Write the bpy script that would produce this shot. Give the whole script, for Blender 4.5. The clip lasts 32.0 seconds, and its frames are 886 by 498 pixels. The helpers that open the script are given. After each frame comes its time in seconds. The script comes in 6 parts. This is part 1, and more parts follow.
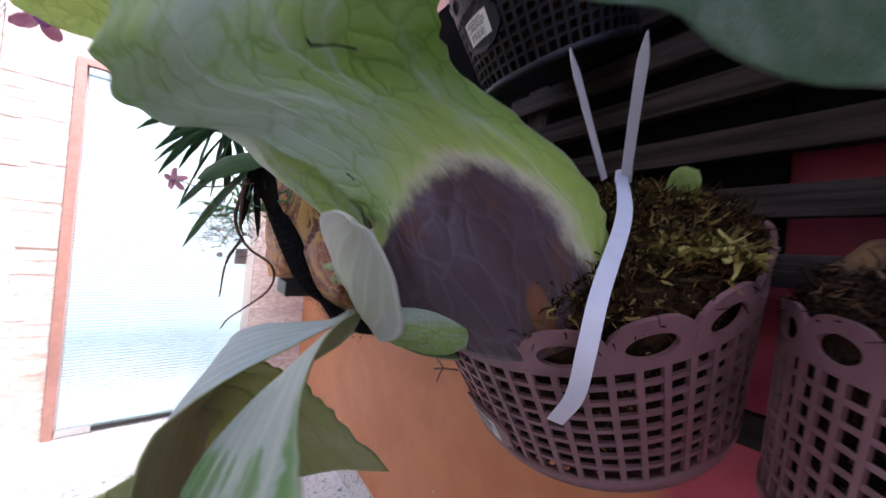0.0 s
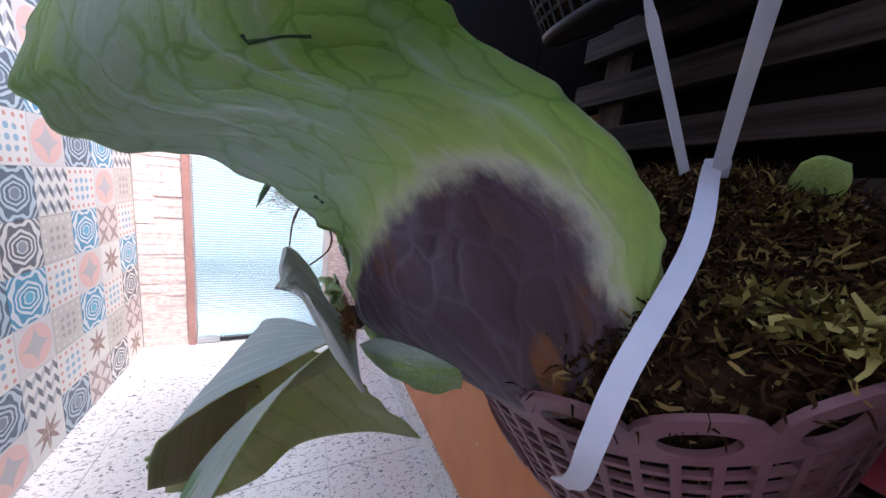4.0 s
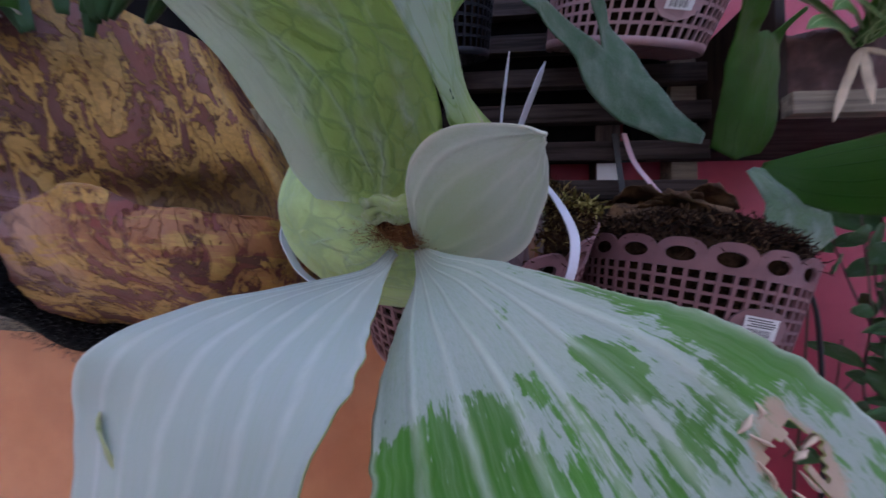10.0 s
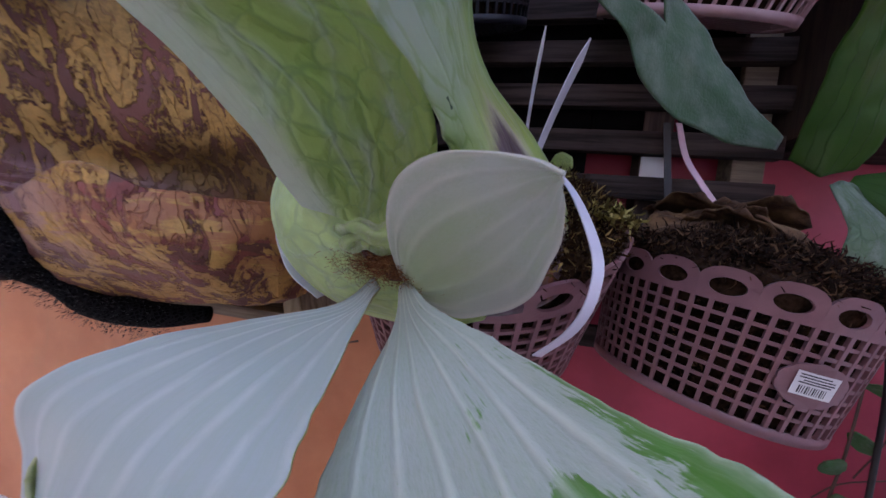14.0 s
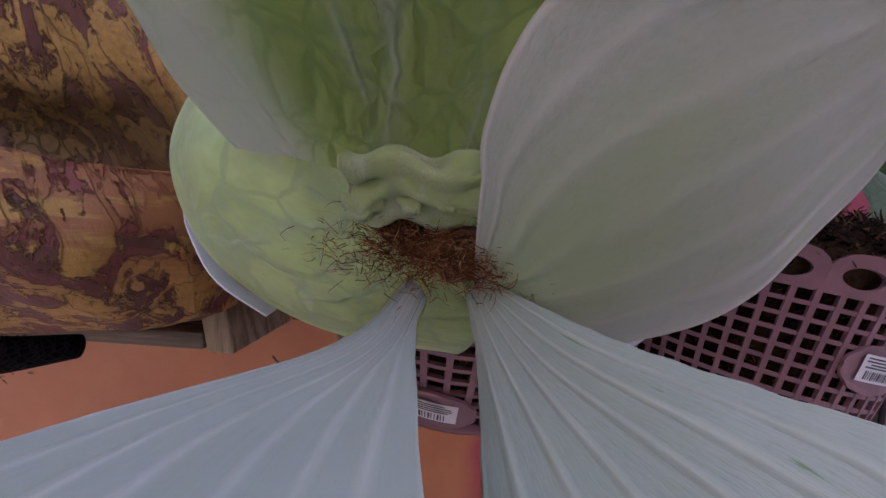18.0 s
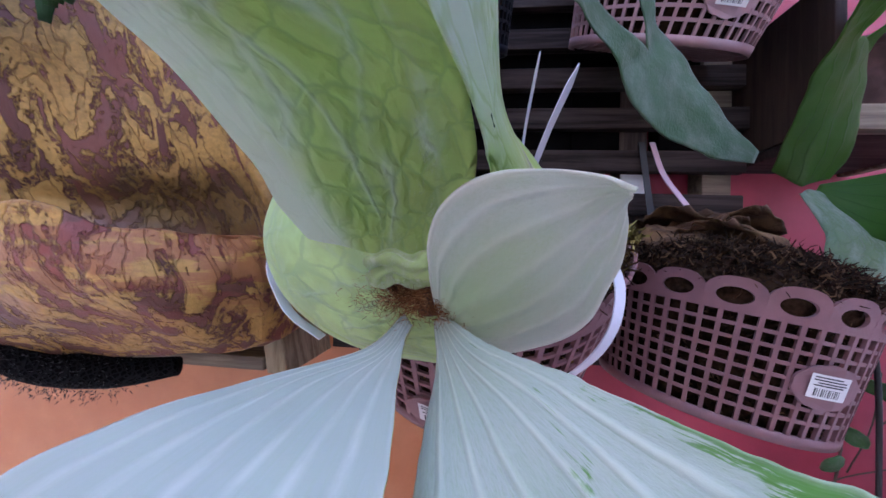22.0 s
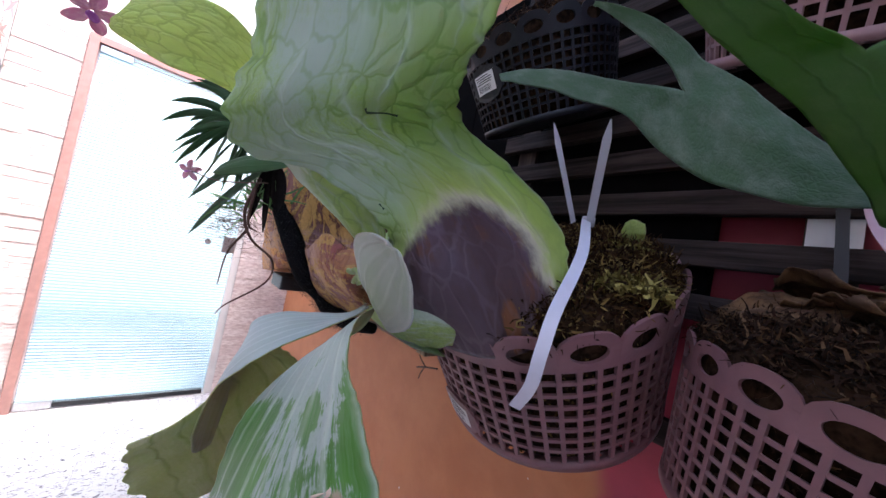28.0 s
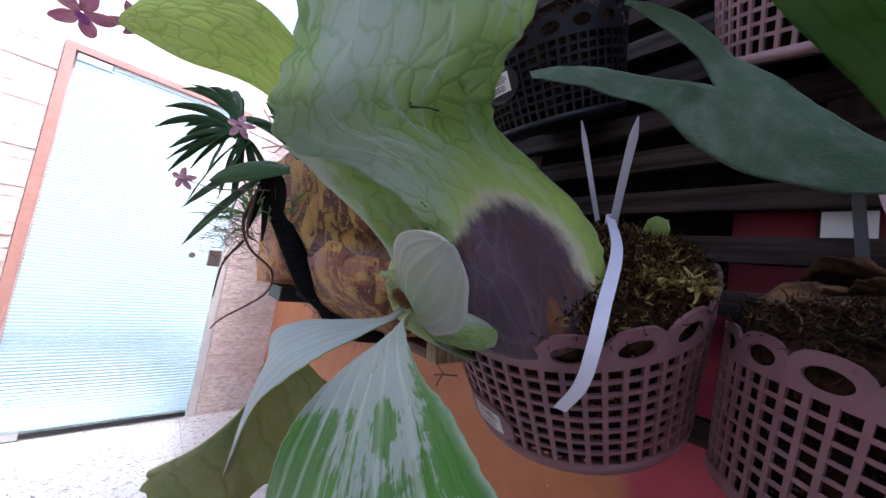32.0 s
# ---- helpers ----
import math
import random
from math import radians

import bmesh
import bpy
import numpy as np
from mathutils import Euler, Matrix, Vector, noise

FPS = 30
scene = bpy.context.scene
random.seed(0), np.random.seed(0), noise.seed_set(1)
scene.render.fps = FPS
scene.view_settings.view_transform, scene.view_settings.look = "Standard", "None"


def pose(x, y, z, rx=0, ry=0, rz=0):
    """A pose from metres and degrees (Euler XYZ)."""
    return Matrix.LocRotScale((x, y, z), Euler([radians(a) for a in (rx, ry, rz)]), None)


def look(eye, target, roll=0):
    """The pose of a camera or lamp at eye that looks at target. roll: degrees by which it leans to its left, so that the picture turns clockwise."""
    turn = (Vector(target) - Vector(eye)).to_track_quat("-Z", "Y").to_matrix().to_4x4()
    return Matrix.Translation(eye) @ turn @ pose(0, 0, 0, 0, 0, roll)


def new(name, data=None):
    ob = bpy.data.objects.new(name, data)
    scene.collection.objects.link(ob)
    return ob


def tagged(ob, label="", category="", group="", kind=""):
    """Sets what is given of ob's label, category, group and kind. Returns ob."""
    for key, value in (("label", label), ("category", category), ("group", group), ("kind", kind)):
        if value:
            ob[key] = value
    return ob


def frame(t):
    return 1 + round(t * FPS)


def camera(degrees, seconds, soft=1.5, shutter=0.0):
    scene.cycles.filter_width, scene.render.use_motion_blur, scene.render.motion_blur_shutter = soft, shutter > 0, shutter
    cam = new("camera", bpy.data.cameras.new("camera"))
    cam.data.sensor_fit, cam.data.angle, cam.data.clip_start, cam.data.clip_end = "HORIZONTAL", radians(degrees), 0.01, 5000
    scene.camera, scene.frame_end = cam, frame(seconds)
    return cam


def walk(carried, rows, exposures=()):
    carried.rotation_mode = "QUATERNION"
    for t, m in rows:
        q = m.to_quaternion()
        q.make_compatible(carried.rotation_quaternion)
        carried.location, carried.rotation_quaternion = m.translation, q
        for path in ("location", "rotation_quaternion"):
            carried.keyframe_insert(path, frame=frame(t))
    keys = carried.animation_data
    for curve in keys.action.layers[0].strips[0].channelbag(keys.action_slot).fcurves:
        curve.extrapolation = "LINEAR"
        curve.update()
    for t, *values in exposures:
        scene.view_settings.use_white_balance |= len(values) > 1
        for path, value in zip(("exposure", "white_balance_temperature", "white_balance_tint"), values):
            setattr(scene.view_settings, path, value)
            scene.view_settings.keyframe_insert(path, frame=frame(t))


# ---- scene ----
cam = camera(108.9, 32.0, shutter=0.5)
PATH = [
    (0.0, look((0.2598, -0.0935, 1.2109), (-0.5359, 0.5121, 1.2190), 5.00)),
    (0.5, look((0.2443, -0.0164, 1.2121), (-0.5928, 0.5262, 1.1433), 5.50)),
    (1.0, look((0.2476, 0.0125, 1.1623), (-0.6119, 0.5233, 1.1467), 2.48)),
    (1.5, look((0.2653, 0.0440, 1.1494), (-0.6235, 0.5021, 1.1356), 2.64)),
    (2.0, look((0.2632, 0.0275, 1.1825), (-0.6225, 0.4867, 1.1146), 6.24)),
    (2.5, look((0.2609, -0.0054, 1.2184), (-0.6182, 0.4629, 1.1298), 6.51)),
    (3.0, look((0.2484, -0.0100, 1.2399), (-0.6277, 0.4478, 1.0891), 7.98)),
    (3.5, look((0.2421, -0.0121, 1.2846), (-0.6453, 0.4086, 1.0960), 6.58)),
    (5.5, look((0.2466, -0.0574, 1.2652), (-0.6353, 0.3968, 1.1386), 5.80)),
    (6.0, look((0.1832, -0.1057, 1.3027), (-0.6532, 0.4401, 1.2526), 8.49)),
    (6.5, look((0.1988, -0.1239, 1.2788), (-0.5906, 0.4901, 1.2842), 5.64)),
    (7.0, look((0.2089, -0.1404, 1.2668), (-0.4571, 0.6052, 1.2448), 4.85)),
    (7.5, look((0.1917, -0.1745, 1.2227), (-0.3173, 0.6861, 1.2393), 3.38)),
    (8.0, look((0.1390, -0.1806, 1.1953), (-0.1298, 0.7824, 1.2158), 3.11)),
    (8.5, look((0.0836, -0.2026, 1.1643), (-0.1723, 0.7640, 1.1812), 4.15)),
    (9.0, look((0.0573, -0.2274, 1.1691), (-0.1801, 0.7435, 1.2016), 2.34)),
    (9.5, look((0.0414, -0.2423, 1.1553), (-0.1721, 0.7338, 1.1963), 2.54)),
    (10.0, look((0.0282, -0.2306, 1.1367), (-0.0824, 0.7618, 1.1898), 1.38)),
    (10.5, look((0.0321, -0.2820, 1.1707), (0.0379, 0.7179, 1.1786), 3.55)),
    (11.0, look((0.0603, -0.3013, 1.1661), (0.0683, 0.6979, 1.1284), 1.30)),
    (11.5, look((0.0917, -0.2311, 1.1605), (-0.1583, 0.7368, 1.1381), 5.04)),
    (12.0, look((0.0995, -0.2222, 1.1967), (-0.1567, 0.7442, 1.1754), 6.03)),
    (12.5, look((0.1093, -0.2295, 1.1990), (-0.1563, 0.7344, 1.1832), 6.29)),
    (13.0, look((0.1070, -0.2336, 1.2057), (-0.1565, 0.7309, 1.1851), 6.69)),
    (13.5, look((0.0804, -0.2126, 1.1996), (-0.1662, 0.7556, 1.1596), 6.11)),
    (15.5, look((-0.0294, -0.1115, 1.1692), (-0.0175, 0.8869, 1.1137), 5.18)),
    (16.0, look((-0.0401, -0.0859, 1.1690), (-0.0399, 0.9132, 1.1267), 4.17)),
    (16.5, look((-0.0410, -0.0817, 1.1667), (-0.0447, 0.9165, 1.1075), 3.75)),
    (17.0, look((-0.0395, -0.0801, 1.1666), (-0.0428, 0.9174, 1.0961), 3.50)),
    (17.5, look((-0.0389, -0.0782, 1.1680), (-0.0376, 0.9198, 1.1040), 3.43)),
    (18.0, look((-0.0357, -0.0803, 1.1689), (-0.0318, 0.9182, 1.1144), 4.05)),
    (18.5, look((-0.0357, -0.0816, 1.1660), (-0.0326, 0.9171, 1.1141), 4.03)),
    (19.0, look((-0.0365, -0.0812, 1.1664), (-0.0398, 0.9171, 1.1082), 3.75)),
    (19.5, look((-0.0381, -0.0851, 1.1676), (-0.0503, 0.9134, 1.1141), 3.04)),
    (20.0, look((-0.0336, -0.0863, 1.1712), (-0.0517, 0.9121, 1.1164), 2.70)),
    (20.5, look((-0.0347, -0.0885, 1.1750), (-0.0631, 0.9097, 1.1213), 2.22)),
    (21.0, look((-0.0308, -0.1020, 1.1725), (-0.0914, 0.8956, 1.1411), 2.10)),
    (21.5, look((-0.0161, -0.1431, 1.1866), (-0.0961, 0.8534, 1.2096), 2.74)),
    (22.0, look((-0.0003, -0.1729, 1.1893), (-0.1028, 0.8214, 1.2190), 2.35)),
    (22.5, look((-0.0042, -0.1751, 1.1932), (-0.1454, 0.8094, 1.2966), 0.89)),
    (23.0, look((0.0341, -0.2129, 1.1934), (-0.1980, 0.7554, 1.2856), 5.10)),
    (23.5, look((0.1160, -0.1821, 1.1700), (-0.2407, 0.7451, 1.2842), 3.91)),
    (24.0, look((0.1643, -0.1853, 1.1828), (-0.2163, 0.7280, 1.3281), 2.89)),
    (24.5, look((0.1817, -0.2232, 1.2011), (-0.3639, 0.5916, 1.3970), 6.54)),
    (25.0, look((0.2191, -0.1889, 1.2030), (-0.3738, 0.6089, 1.3123), 8.10)),
    (25.5, look((0.2519, -0.1671, 1.1934), (-0.3869, 0.5944, 1.3029), 9.48)),
    (27.5, look((0.3152, -0.1444, 1.2246), (-0.4434, 0.5059, 1.2641), 9.47)),
    (28.0, look((0.3174, -0.1645, 1.2177), (-0.4491, 0.4763, 1.2608), 10.91)),
    (28.5, look((0.3133, -0.1593, 1.2199), (-0.4510, 0.4835, 1.2714), 11.06)),
    (29.0, look((0.3020, -0.1632, 1.2201), (-0.4467, 0.4977, 1.2708), 11.16)),
    (29.5, look((0.2909, -0.1754, 1.2089), (-0.4577, 0.4848, 1.2692), 10.40)),
    (30.0, look((0.2869, -0.1839, 1.2080), (-0.4621, 0.4755, 1.2729), 10.78)),
    (30.5, look((0.2912, -0.1830, 1.2100), (-0.4599, 0.4725, 1.2885), 10.53)),
    (31.0, look((0.2901, -0.1838, 1.2068), (-0.4615, 0.4712, 1.2854), 10.42)),
    (31.5, look((0.2771, -0.1965, 1.2086), (-0.4674, 0.4665, 1.2867), 9.33)),
    (32.0, look((0.2676, -0.2018, 1.1958), (-0.4695, 0.4693, 1.2755), 9.28)),
]
walk(cam, PATH, [(0.0, 2.8, 6300, 19), (3.0, 2.6, 6000, 16), (6.0, 2.35, 6000, 16), (7.0, 2.25, 6500, 20), (8.0, 2.2, 6000, 23), (9.0, 2.75, 5800, 20), (10.0, 2.75, 5800, 20), (11.0, 2.9, 5700, 18), (12.0, 2.9, 5900, 23), (13.0, 2.9, 5900, 23), (16.0, 2.65, 6500, 33), (20.0, 2.92, 6400, 33), (22.0, 3.5, 5700, 22), (23.0, 3.5, 5700, 22), (25.0, 3.28, 5800, 22), (28.0, 2.82, 6100, 18), (32.0, 2.68, 6000, 17)])

# ---- world and light ----
world = bpy.data.worlds.new("world")
scene.world = world
world.use_nodes = True
wn = world.node_tree
sky = wn.nodes.new("ShaderNodeTexSky")
sky.sky_type, sky.sun_disc = "NISHITA", False
sky.sun_elevation, sky.sun_rotation = radians(62), radians(60)
sky.air_density, sky.dust_density = 1.2, 3.0
wn.nodes["Background"].inputs["Strength"].default_value = 0.15
wn.links.new(sky.outputs[0], wn.nodes["Background"].inputs[0])
sun_data = bpy.data.lights.new("sun", "SUN")
sun_data.energy, sun_data.angle, sun_data.color = 1.3, radians(20), (1.0, 0.97, 0.93)
sun = new("sun", sun_data)
sun.matrix_world = look((0, 0, 0), (-0.38, -0.22, -0.9))


# ---- materials ----
class Mat:
    def __init__(self, name):
        self.m = bpy.data.materials.new(name)
        self.m.use_nodes = True
        self.t = self.m.node_tree
        self.b = self.t.nodes["Principled BSDF"]
        self.out = self.t.nodes["Material Output"]

    def put(self, node, key, v):
        if v is None:
            return
        if isinstance(v, bpy.types.NodeSocket):
            self.t.links.new(v, node.inputs[key])
        elif isinstance(v, tuple) and len(v) == 3 and node.inputs[key].type == "RGBA":
            node.inputs[key].default_value = (*v, 1)
        else:
            node.inputs[key].default_value = v

    def add(self, kind, out=0, props=None, **ins):
        n = self.t.nodes.new("ShaderNode" + kind)
        for k, v in (props or {}).items():
            if k == "feature":
                n.feature = v
            elif k == "operation":
                n.operation = v
            elif k == "wave_type":
                n.wave_type = v
            elif k == "rings_direction":
                n.rings_direction = v
        for k, v in ins.items():
            self.put(n, k.replace("_", " ") if k.replace("_", " ") in n.inputs else int(k[1:]), v)
        return n.outputs[out]

    def coords(self, which="Object", scale=(1, 1, 1), loc=(0, 0, 0), rot=(0, 0, 0)):
        c = self.add("TexCoord", which)
        return self.add("Mapping", Vector=c, Scale=scale, Location=loc, Rotation=rot)

    def noise(self, vec, scale, detail=4.0, rough=0.55, dist=0.0):
        return self.add("TexNoise", 0, None, Vector=vec, Scale=scale, Detail=detail, Roughness=rough, Distortion=dist)

    def voro(self, vec, scale, feature="DISTANCE_TO_EDGE", rand=1.0):
        return self.add("TexVoronoi", "Distance", {"feature": feature}, Vector=vec, Scale=scale, Randomness=rand)

    def ramp(self, fac, lo, hi, a=0.0, b=1.0):
        n = self.t.nodes.new("ShaderNodeMapRange")
        n.interpolation_type = "SMOOTHSTEP"
        for i, v in enumerate((fac, lo, hi, a, b)):
            self.put(n, i, v)
        return n.outputs[0]

    def math(self, op, a, b=None):
        n = self.t.nodes.new("ShaderNodeMath")
        n.operation = op
        self.put(n, 0, a)
        self.put(n, 1, b)
        return n.outputs[0]

    def mix(self, fac, a, b):
        n = self.t.nodes.new("ShaderNodeMix")
        n.data_type = "RGBA"
        self.put(n, 0, fac)
        self.put(n, 6, a)
        self.put(n, 7, b)
        return n.outputs[2]

    def sep(self, vec):
        n = self.t.nodes.new("ShaderNodeSeparateXYZ")
        self.put(n, 0, vec)
        return n.outputs

    def done(self, color=None, rough=0.6, bump=None, strength=0.3, dist=0.002, metal=0.0, spec=None, trans=0.0, tcol=None, sheen=0.0):
        self.put(self.b, "Base Color", color)
        self.put(self.b, "Roughness", rough)
        self.put(self.b, "Metallic", metal)
        if spec is not None:
            self.put(self.b, "Specular IOR Level", spec)
        if sheen:
            self.put(self.b, "Sheen Weight", sheen)
            self.put(self.b, "Sheen Roughness", 0.4)
        normal = None
        if bump is not None:
            normal = self.add("Bump", 0, None, Height=bump, Strength=strength, Distance=dist)
            self.put(self.b, "Normal", normal)
        if trans:
            tr = self.add("BsdfTranslucent", 0, None, Color=tcol if tcol is not None else color)
            if normal is not None:
                self.put(tr.node, "Normal", normal)
            ms = self.t.nodes.new("ShaderNodeMixShader")
            self.put(ms, 0, trans)
            self.t.links.new(self.b.outputs[0], ms.inputs[1])
            self.t.links.new(tr, ms.inputs[2])
            self.t.links.new(ms.outputs[0], self.out.inputs[0])
        return self.m


def plain(name, c, rough=0.5, var=0.25, scale=30.0, bump=0.15, metal=0.0, spec=None):
    m = Mat(name)
    v = m.coords()
    n = m.noise(v, scale, 5)
    n2 = m.noise(v, scale * 0.15, 3)
    k = m.math("MULTIPLY", m.math("ADD", n, n2), 0.5)
    lo, hi = tuple(x * (1 - var) for x in c), tuple(min(1, x * (1 + var)) for x in c)
    return m.done(m.mix(m.ramp(k, 0.35, 0.65), lo, hi), rough, n, bump, 0.001, metal, spec)


def leaf_mat(name, green, felt, felt_lo, felt_hi, net=0.0, net_scale=9.0, net_col=None, fan=0, fan_col=None, fan_w=0.18,
             worn=False, patch=None, margin=None, rough=0.6, trans=0.3, tcol=None, seed=0.0, sheen=0.2, zone=None, rim=None, heart=None, relief=0.42, ribs=None, under=0.16):
    """Fern leaf: green blade under a pale felt, with a net of veins or a fan of ribs along the sheet's own coordinates."""
    m = Mat(name)
    uv = m.add("UVMap")
    u, v = m.sep(uv)[0:2]
    n1 = m.noise(m.coords("UV", (1, 1, 1), (seed, seed, 0)), 3.0, 4, 0.6)
    n2 = m.noise(m.coords("UV", (1, 1, 1), (seed + 3, 0, 0)), 70.0, 3, 0.7)
    f = m.ramp(m.math("ADD", n1, m.math("MULTIPLY", m.math("SUBTRACT", n2, 0.5), 0.35)), felt_lo, felt_hi)
    if zone:
        # felt thins out towards one side and towards the foot of the leaf
        f = m.math("MULTIPLY", f, m.math("MULTIPLY", m.ramp(u, zone[0], zone[1], 1.0, zone[2]), m.ramp(v, zone[3], zone[4], zone[5], 1.0)))
    g2 = tuple(x * 0.7 for x in green)
    base = m.mix(m.ramp(n1, 0.35, 0.65), green, g2)
    if worn:
        n3 = m.noise(m.coords("UV", (2.2, 5.5, 1), (seed, 0, 0)), 1.6, 5, 0.62, 0.6)
        band = m.math("MULTIPLY", m.ramp(v, 0.41, 0.49, 0.0, 0.20), m.ramp(v, 0.56, 0.68, 1.0, 0.62))
        band = m.math("MULTIPLY", band, m.ramp(u, 0.35, 0.68, 1.15, 0.58))
        side = m.math("MULTIPLY", m.ramp(u, 0.88, 0.98, 0.0, 0.12), m.ramp(v, 0.25, 0.4))
        blot = m.add("VectorMath", "Value", {"operation": "DISTANCE"}, i0=uv, i1=(0.74, 0.49, 0.0))
        side = m.math("ADD", side, m.ramp(blot, 0.02, 0.09, 0.22, 0.0))
        streak = m.noise(m.coords("UV", (26, 5, 1), (seed, 0, 0)), 2.0, 5, 0.7, 0.4)
        keep = m.math("ADD", m.math("MULTIPLY", n3, 0.60), m.math("MULTIPLY", streak, 0.40))
        keep = m.math("ADD", m.math("SUBTRACT", m.math("SUBTRACT", keep, band), side), m.math("MULTIPLY", m.math("SUBTRACT", m.noise(m.coords("UV", (60, 24, 1), (seed, 2, 0)), 1.0, 4, 0.7, 0.8), 0.5), m.ramp(v, 0.3, 0.5, 0.05, 0.26)))
        f = m.math("MULTIPLY", m.ramp(keep, 0.35, 0.40), m.ramp(n2, 0.15, 0.6, 0.75, 1.0))
    if margin:
        f = m.math("MAXIMUM", f, m.ramp(u, margin[0], margin[1], 1.0, 0.0))
    col = m.mix(f, base, felt)
    height = n2
    if net:
        jig = m.add("VectorMath", 0, {"operation": "ADD"}, i0=uv, i1=m.add("VectorMath", 0, {"operation": "SCALE"}, i0=m.add("TexNoise", 1, None, Vector=uv, Scale=7.0, Detail=3.0), Scale=0.11))
        d = m.voro(m.add("Mapping", Vector=jig, Scale=(1.0, 1.25, 1)), net_scale)
        line = netline = m.ramp(d, 0.012, 0.075, 1.0, 0.0)
        col = m.mix(m.math("MULTIPLY", line, m.math("MULTIPLY", m.ramp(f, 0.0, 1.0, 1.0, under), net)), col, net_col)
        height = m.math("SUBTRACT", m.math("MULTIPLY", m.math("MULTIPLY", m.ramp(d, 0.0, 0.25), m.ramp(f, 0.0, 1.0, 1.0, 0.3)), 1.6), m.math("MULTIPLY", n2, 0.2))
    if ribs:
        # long pale ribs that run up the leaf and branch
        warp = m.add("VectorMath", 0, {"operation": "ADD"}, i0=uv, i1=m.add("VectorMath", 0, {"operation": "SCALE"}, i0=m.add("TexNoise", 1, None, Vector=uv, Scale=3.0, Detail=4.0), Scale=0.26))
        rd = m.voro(m.add("Mapping", Vector=warp, Scale=(1.0, 0.30, 1), Location=(seed, 0.37, 0)), ribs[0])
        strong = m.ramp(m.noise(m.coords("UV", (1, 1, 1), (seed, 4, 0)), 4.0, 3), 0.38, 0.62, 0.15, 1.0)
        rib = m.math("MULTIPLY", m.ramp(rd, 0.0, 0.055, 1.0, 0.0), strong)
        col = m.mix(m.math("MULTIPLY", m.ramp(rd, 0.0, 0.20, 0.35, 0.0), strong), col, ribs[1])
        col = m.mix(m.math("MULTIPLY", rib, ribs[2]), col, ribs[1])
        height = m.math("ADD", height, m.math("MULTIPLY", rib, 0.8))
    if fan:
        w = m.noise(m.coords("UV", (1, 1, 1)), 2.5, 2)
        fr = m.math("FRACT", m.math("ADD", m.math("MULTIPLY", u, float(fan)), m.math("MULTIPLY", w, 0.9)))
        d = m.math("ABSOLUTE", m.math("SUBTRACT", fr, 0.5))
        line = m.math("MULTIPLY", m.ramp(d, 0.0, fan_w, 1.0, 0.0), m.ramp(v, 0.0, 1.0, 1.0, 0.55))
        streaks = m.noise(m.coords("UV", (34, 4, 1), (seed, 7, 0)), 1.5, 4, 0.65, 0.5)
        col = m.mix(m.ramp(streaks, 0.35, 0.7, 0.0, 0.30), col, m.mix(0.5, fan_col, base))
        broken = m.ramp(m.noise(m.coords("UV", (9, 6, 1), (seed, 9, 0)), 1.3, 4, 0.65), 0.34, 0.62, 0.28, 0.8)
        col = m.mix(m.math("MULTIPLY", line, broken), col, fan_col)
        height = m.math("ADD", m.math("MULTIPLY", line, 1.2), m.math("MULTIPLY", height, 0.4 if net else 0.3))
    if patch:
        # dead patch: all of the foot of the leaf, its upper edge falling away to one side
        top, side = patch
        q = m.noise(m.coords("UV"), 7.0, 5, 0.65)
        ragged = m.noise(m.coords("UV", (15, 11, 1)), 1.0, 4, 0.7)
        off = m.math("SUBTRACT", u, 0.58)
        edge = m.math("SUBTRACT", top, m.math("MULTIPLY", m.math("MULTIPLY", off, off), 0.5))
        wide = m.ramp(v, 0.03, 0.15, side + 0.11, side)
        r = m.math("ADD", m.math("POWER", m.math("DIVIDE", v, edge), 7.0), m.math("POWER", m.math("DIVIDE", u, wide), 9.0))
        r = m.math("POWER", r, 0.125)
        r = m.math("ADD", r, m.math("MULTIPLY", m.math("SUBTRACT", q, 0.5), 0.24))
        r = m.math("ADD", r, m.math("MULTIPLY", m.math("SUBTRACT", ragged, 0.5), 0.14))
        blue = m.noise(m.coords("UV", (1, 1, 1), (5, 0, 0)), 3.5, 4, 0.6)
        dead = m.mix(m.ramp(blue, 0.38, 0.62), (0.088, 0.052, 0.062), (0.135, 0.096, 0.122))
        rust = m.math("MULTIPLY", m.ramp(q, 0.50, 0.66), m.ramp(r, 0.72, 0.95, 0.25, 1.0))
        dead = m.mix(rust, dead, (0.155, 0.062, 0.036))
        blob = m.add("VectorMath", "Value", {"operation": "DISTANCE"}, i0=uv, i1=(0.60, 0.045, 0.0))
        dead = m.mix(m.ramp(m.math("ADD", blob, m.math("MULTIPLY", m.math("SUBTRACT", q, 0.5), 0.10)), 0.035, 0.055, 0.9, 0.0), dead, (0.26, 0.10, 0.035))
        dead = m.mix(m.math("MULTIPLY", netline, m.ramp(blue, 0.35, 0.6, 0.12, 0.5)), dead, (0.215, 0.170, 0.195))
        halo = m.ramp(u, 0.15, 0.72, 0.30, 1.0)
        col = m.mix(m.math("MULTIPLY", m.ramp(r, 1.10, 1.55, 0.8, 0.0), halo), col, (0.42, 0.52, 0.12))
        col = m.mix(m.math("MULTIPLY", m.ramp(r, 1.03, 1.17, 1.0, 0.0), halo), col, (0.68, 0.62, 0.46))
        col = m.mix(m.ramp(r, 0.95, 1.07, 1.0, 0.0), col, dead)
        tcol = m.mix(m.ramp(r, 0.92, 1.12, 1.0, 0.0), tcol, (0.10, 0.05, 0.035))
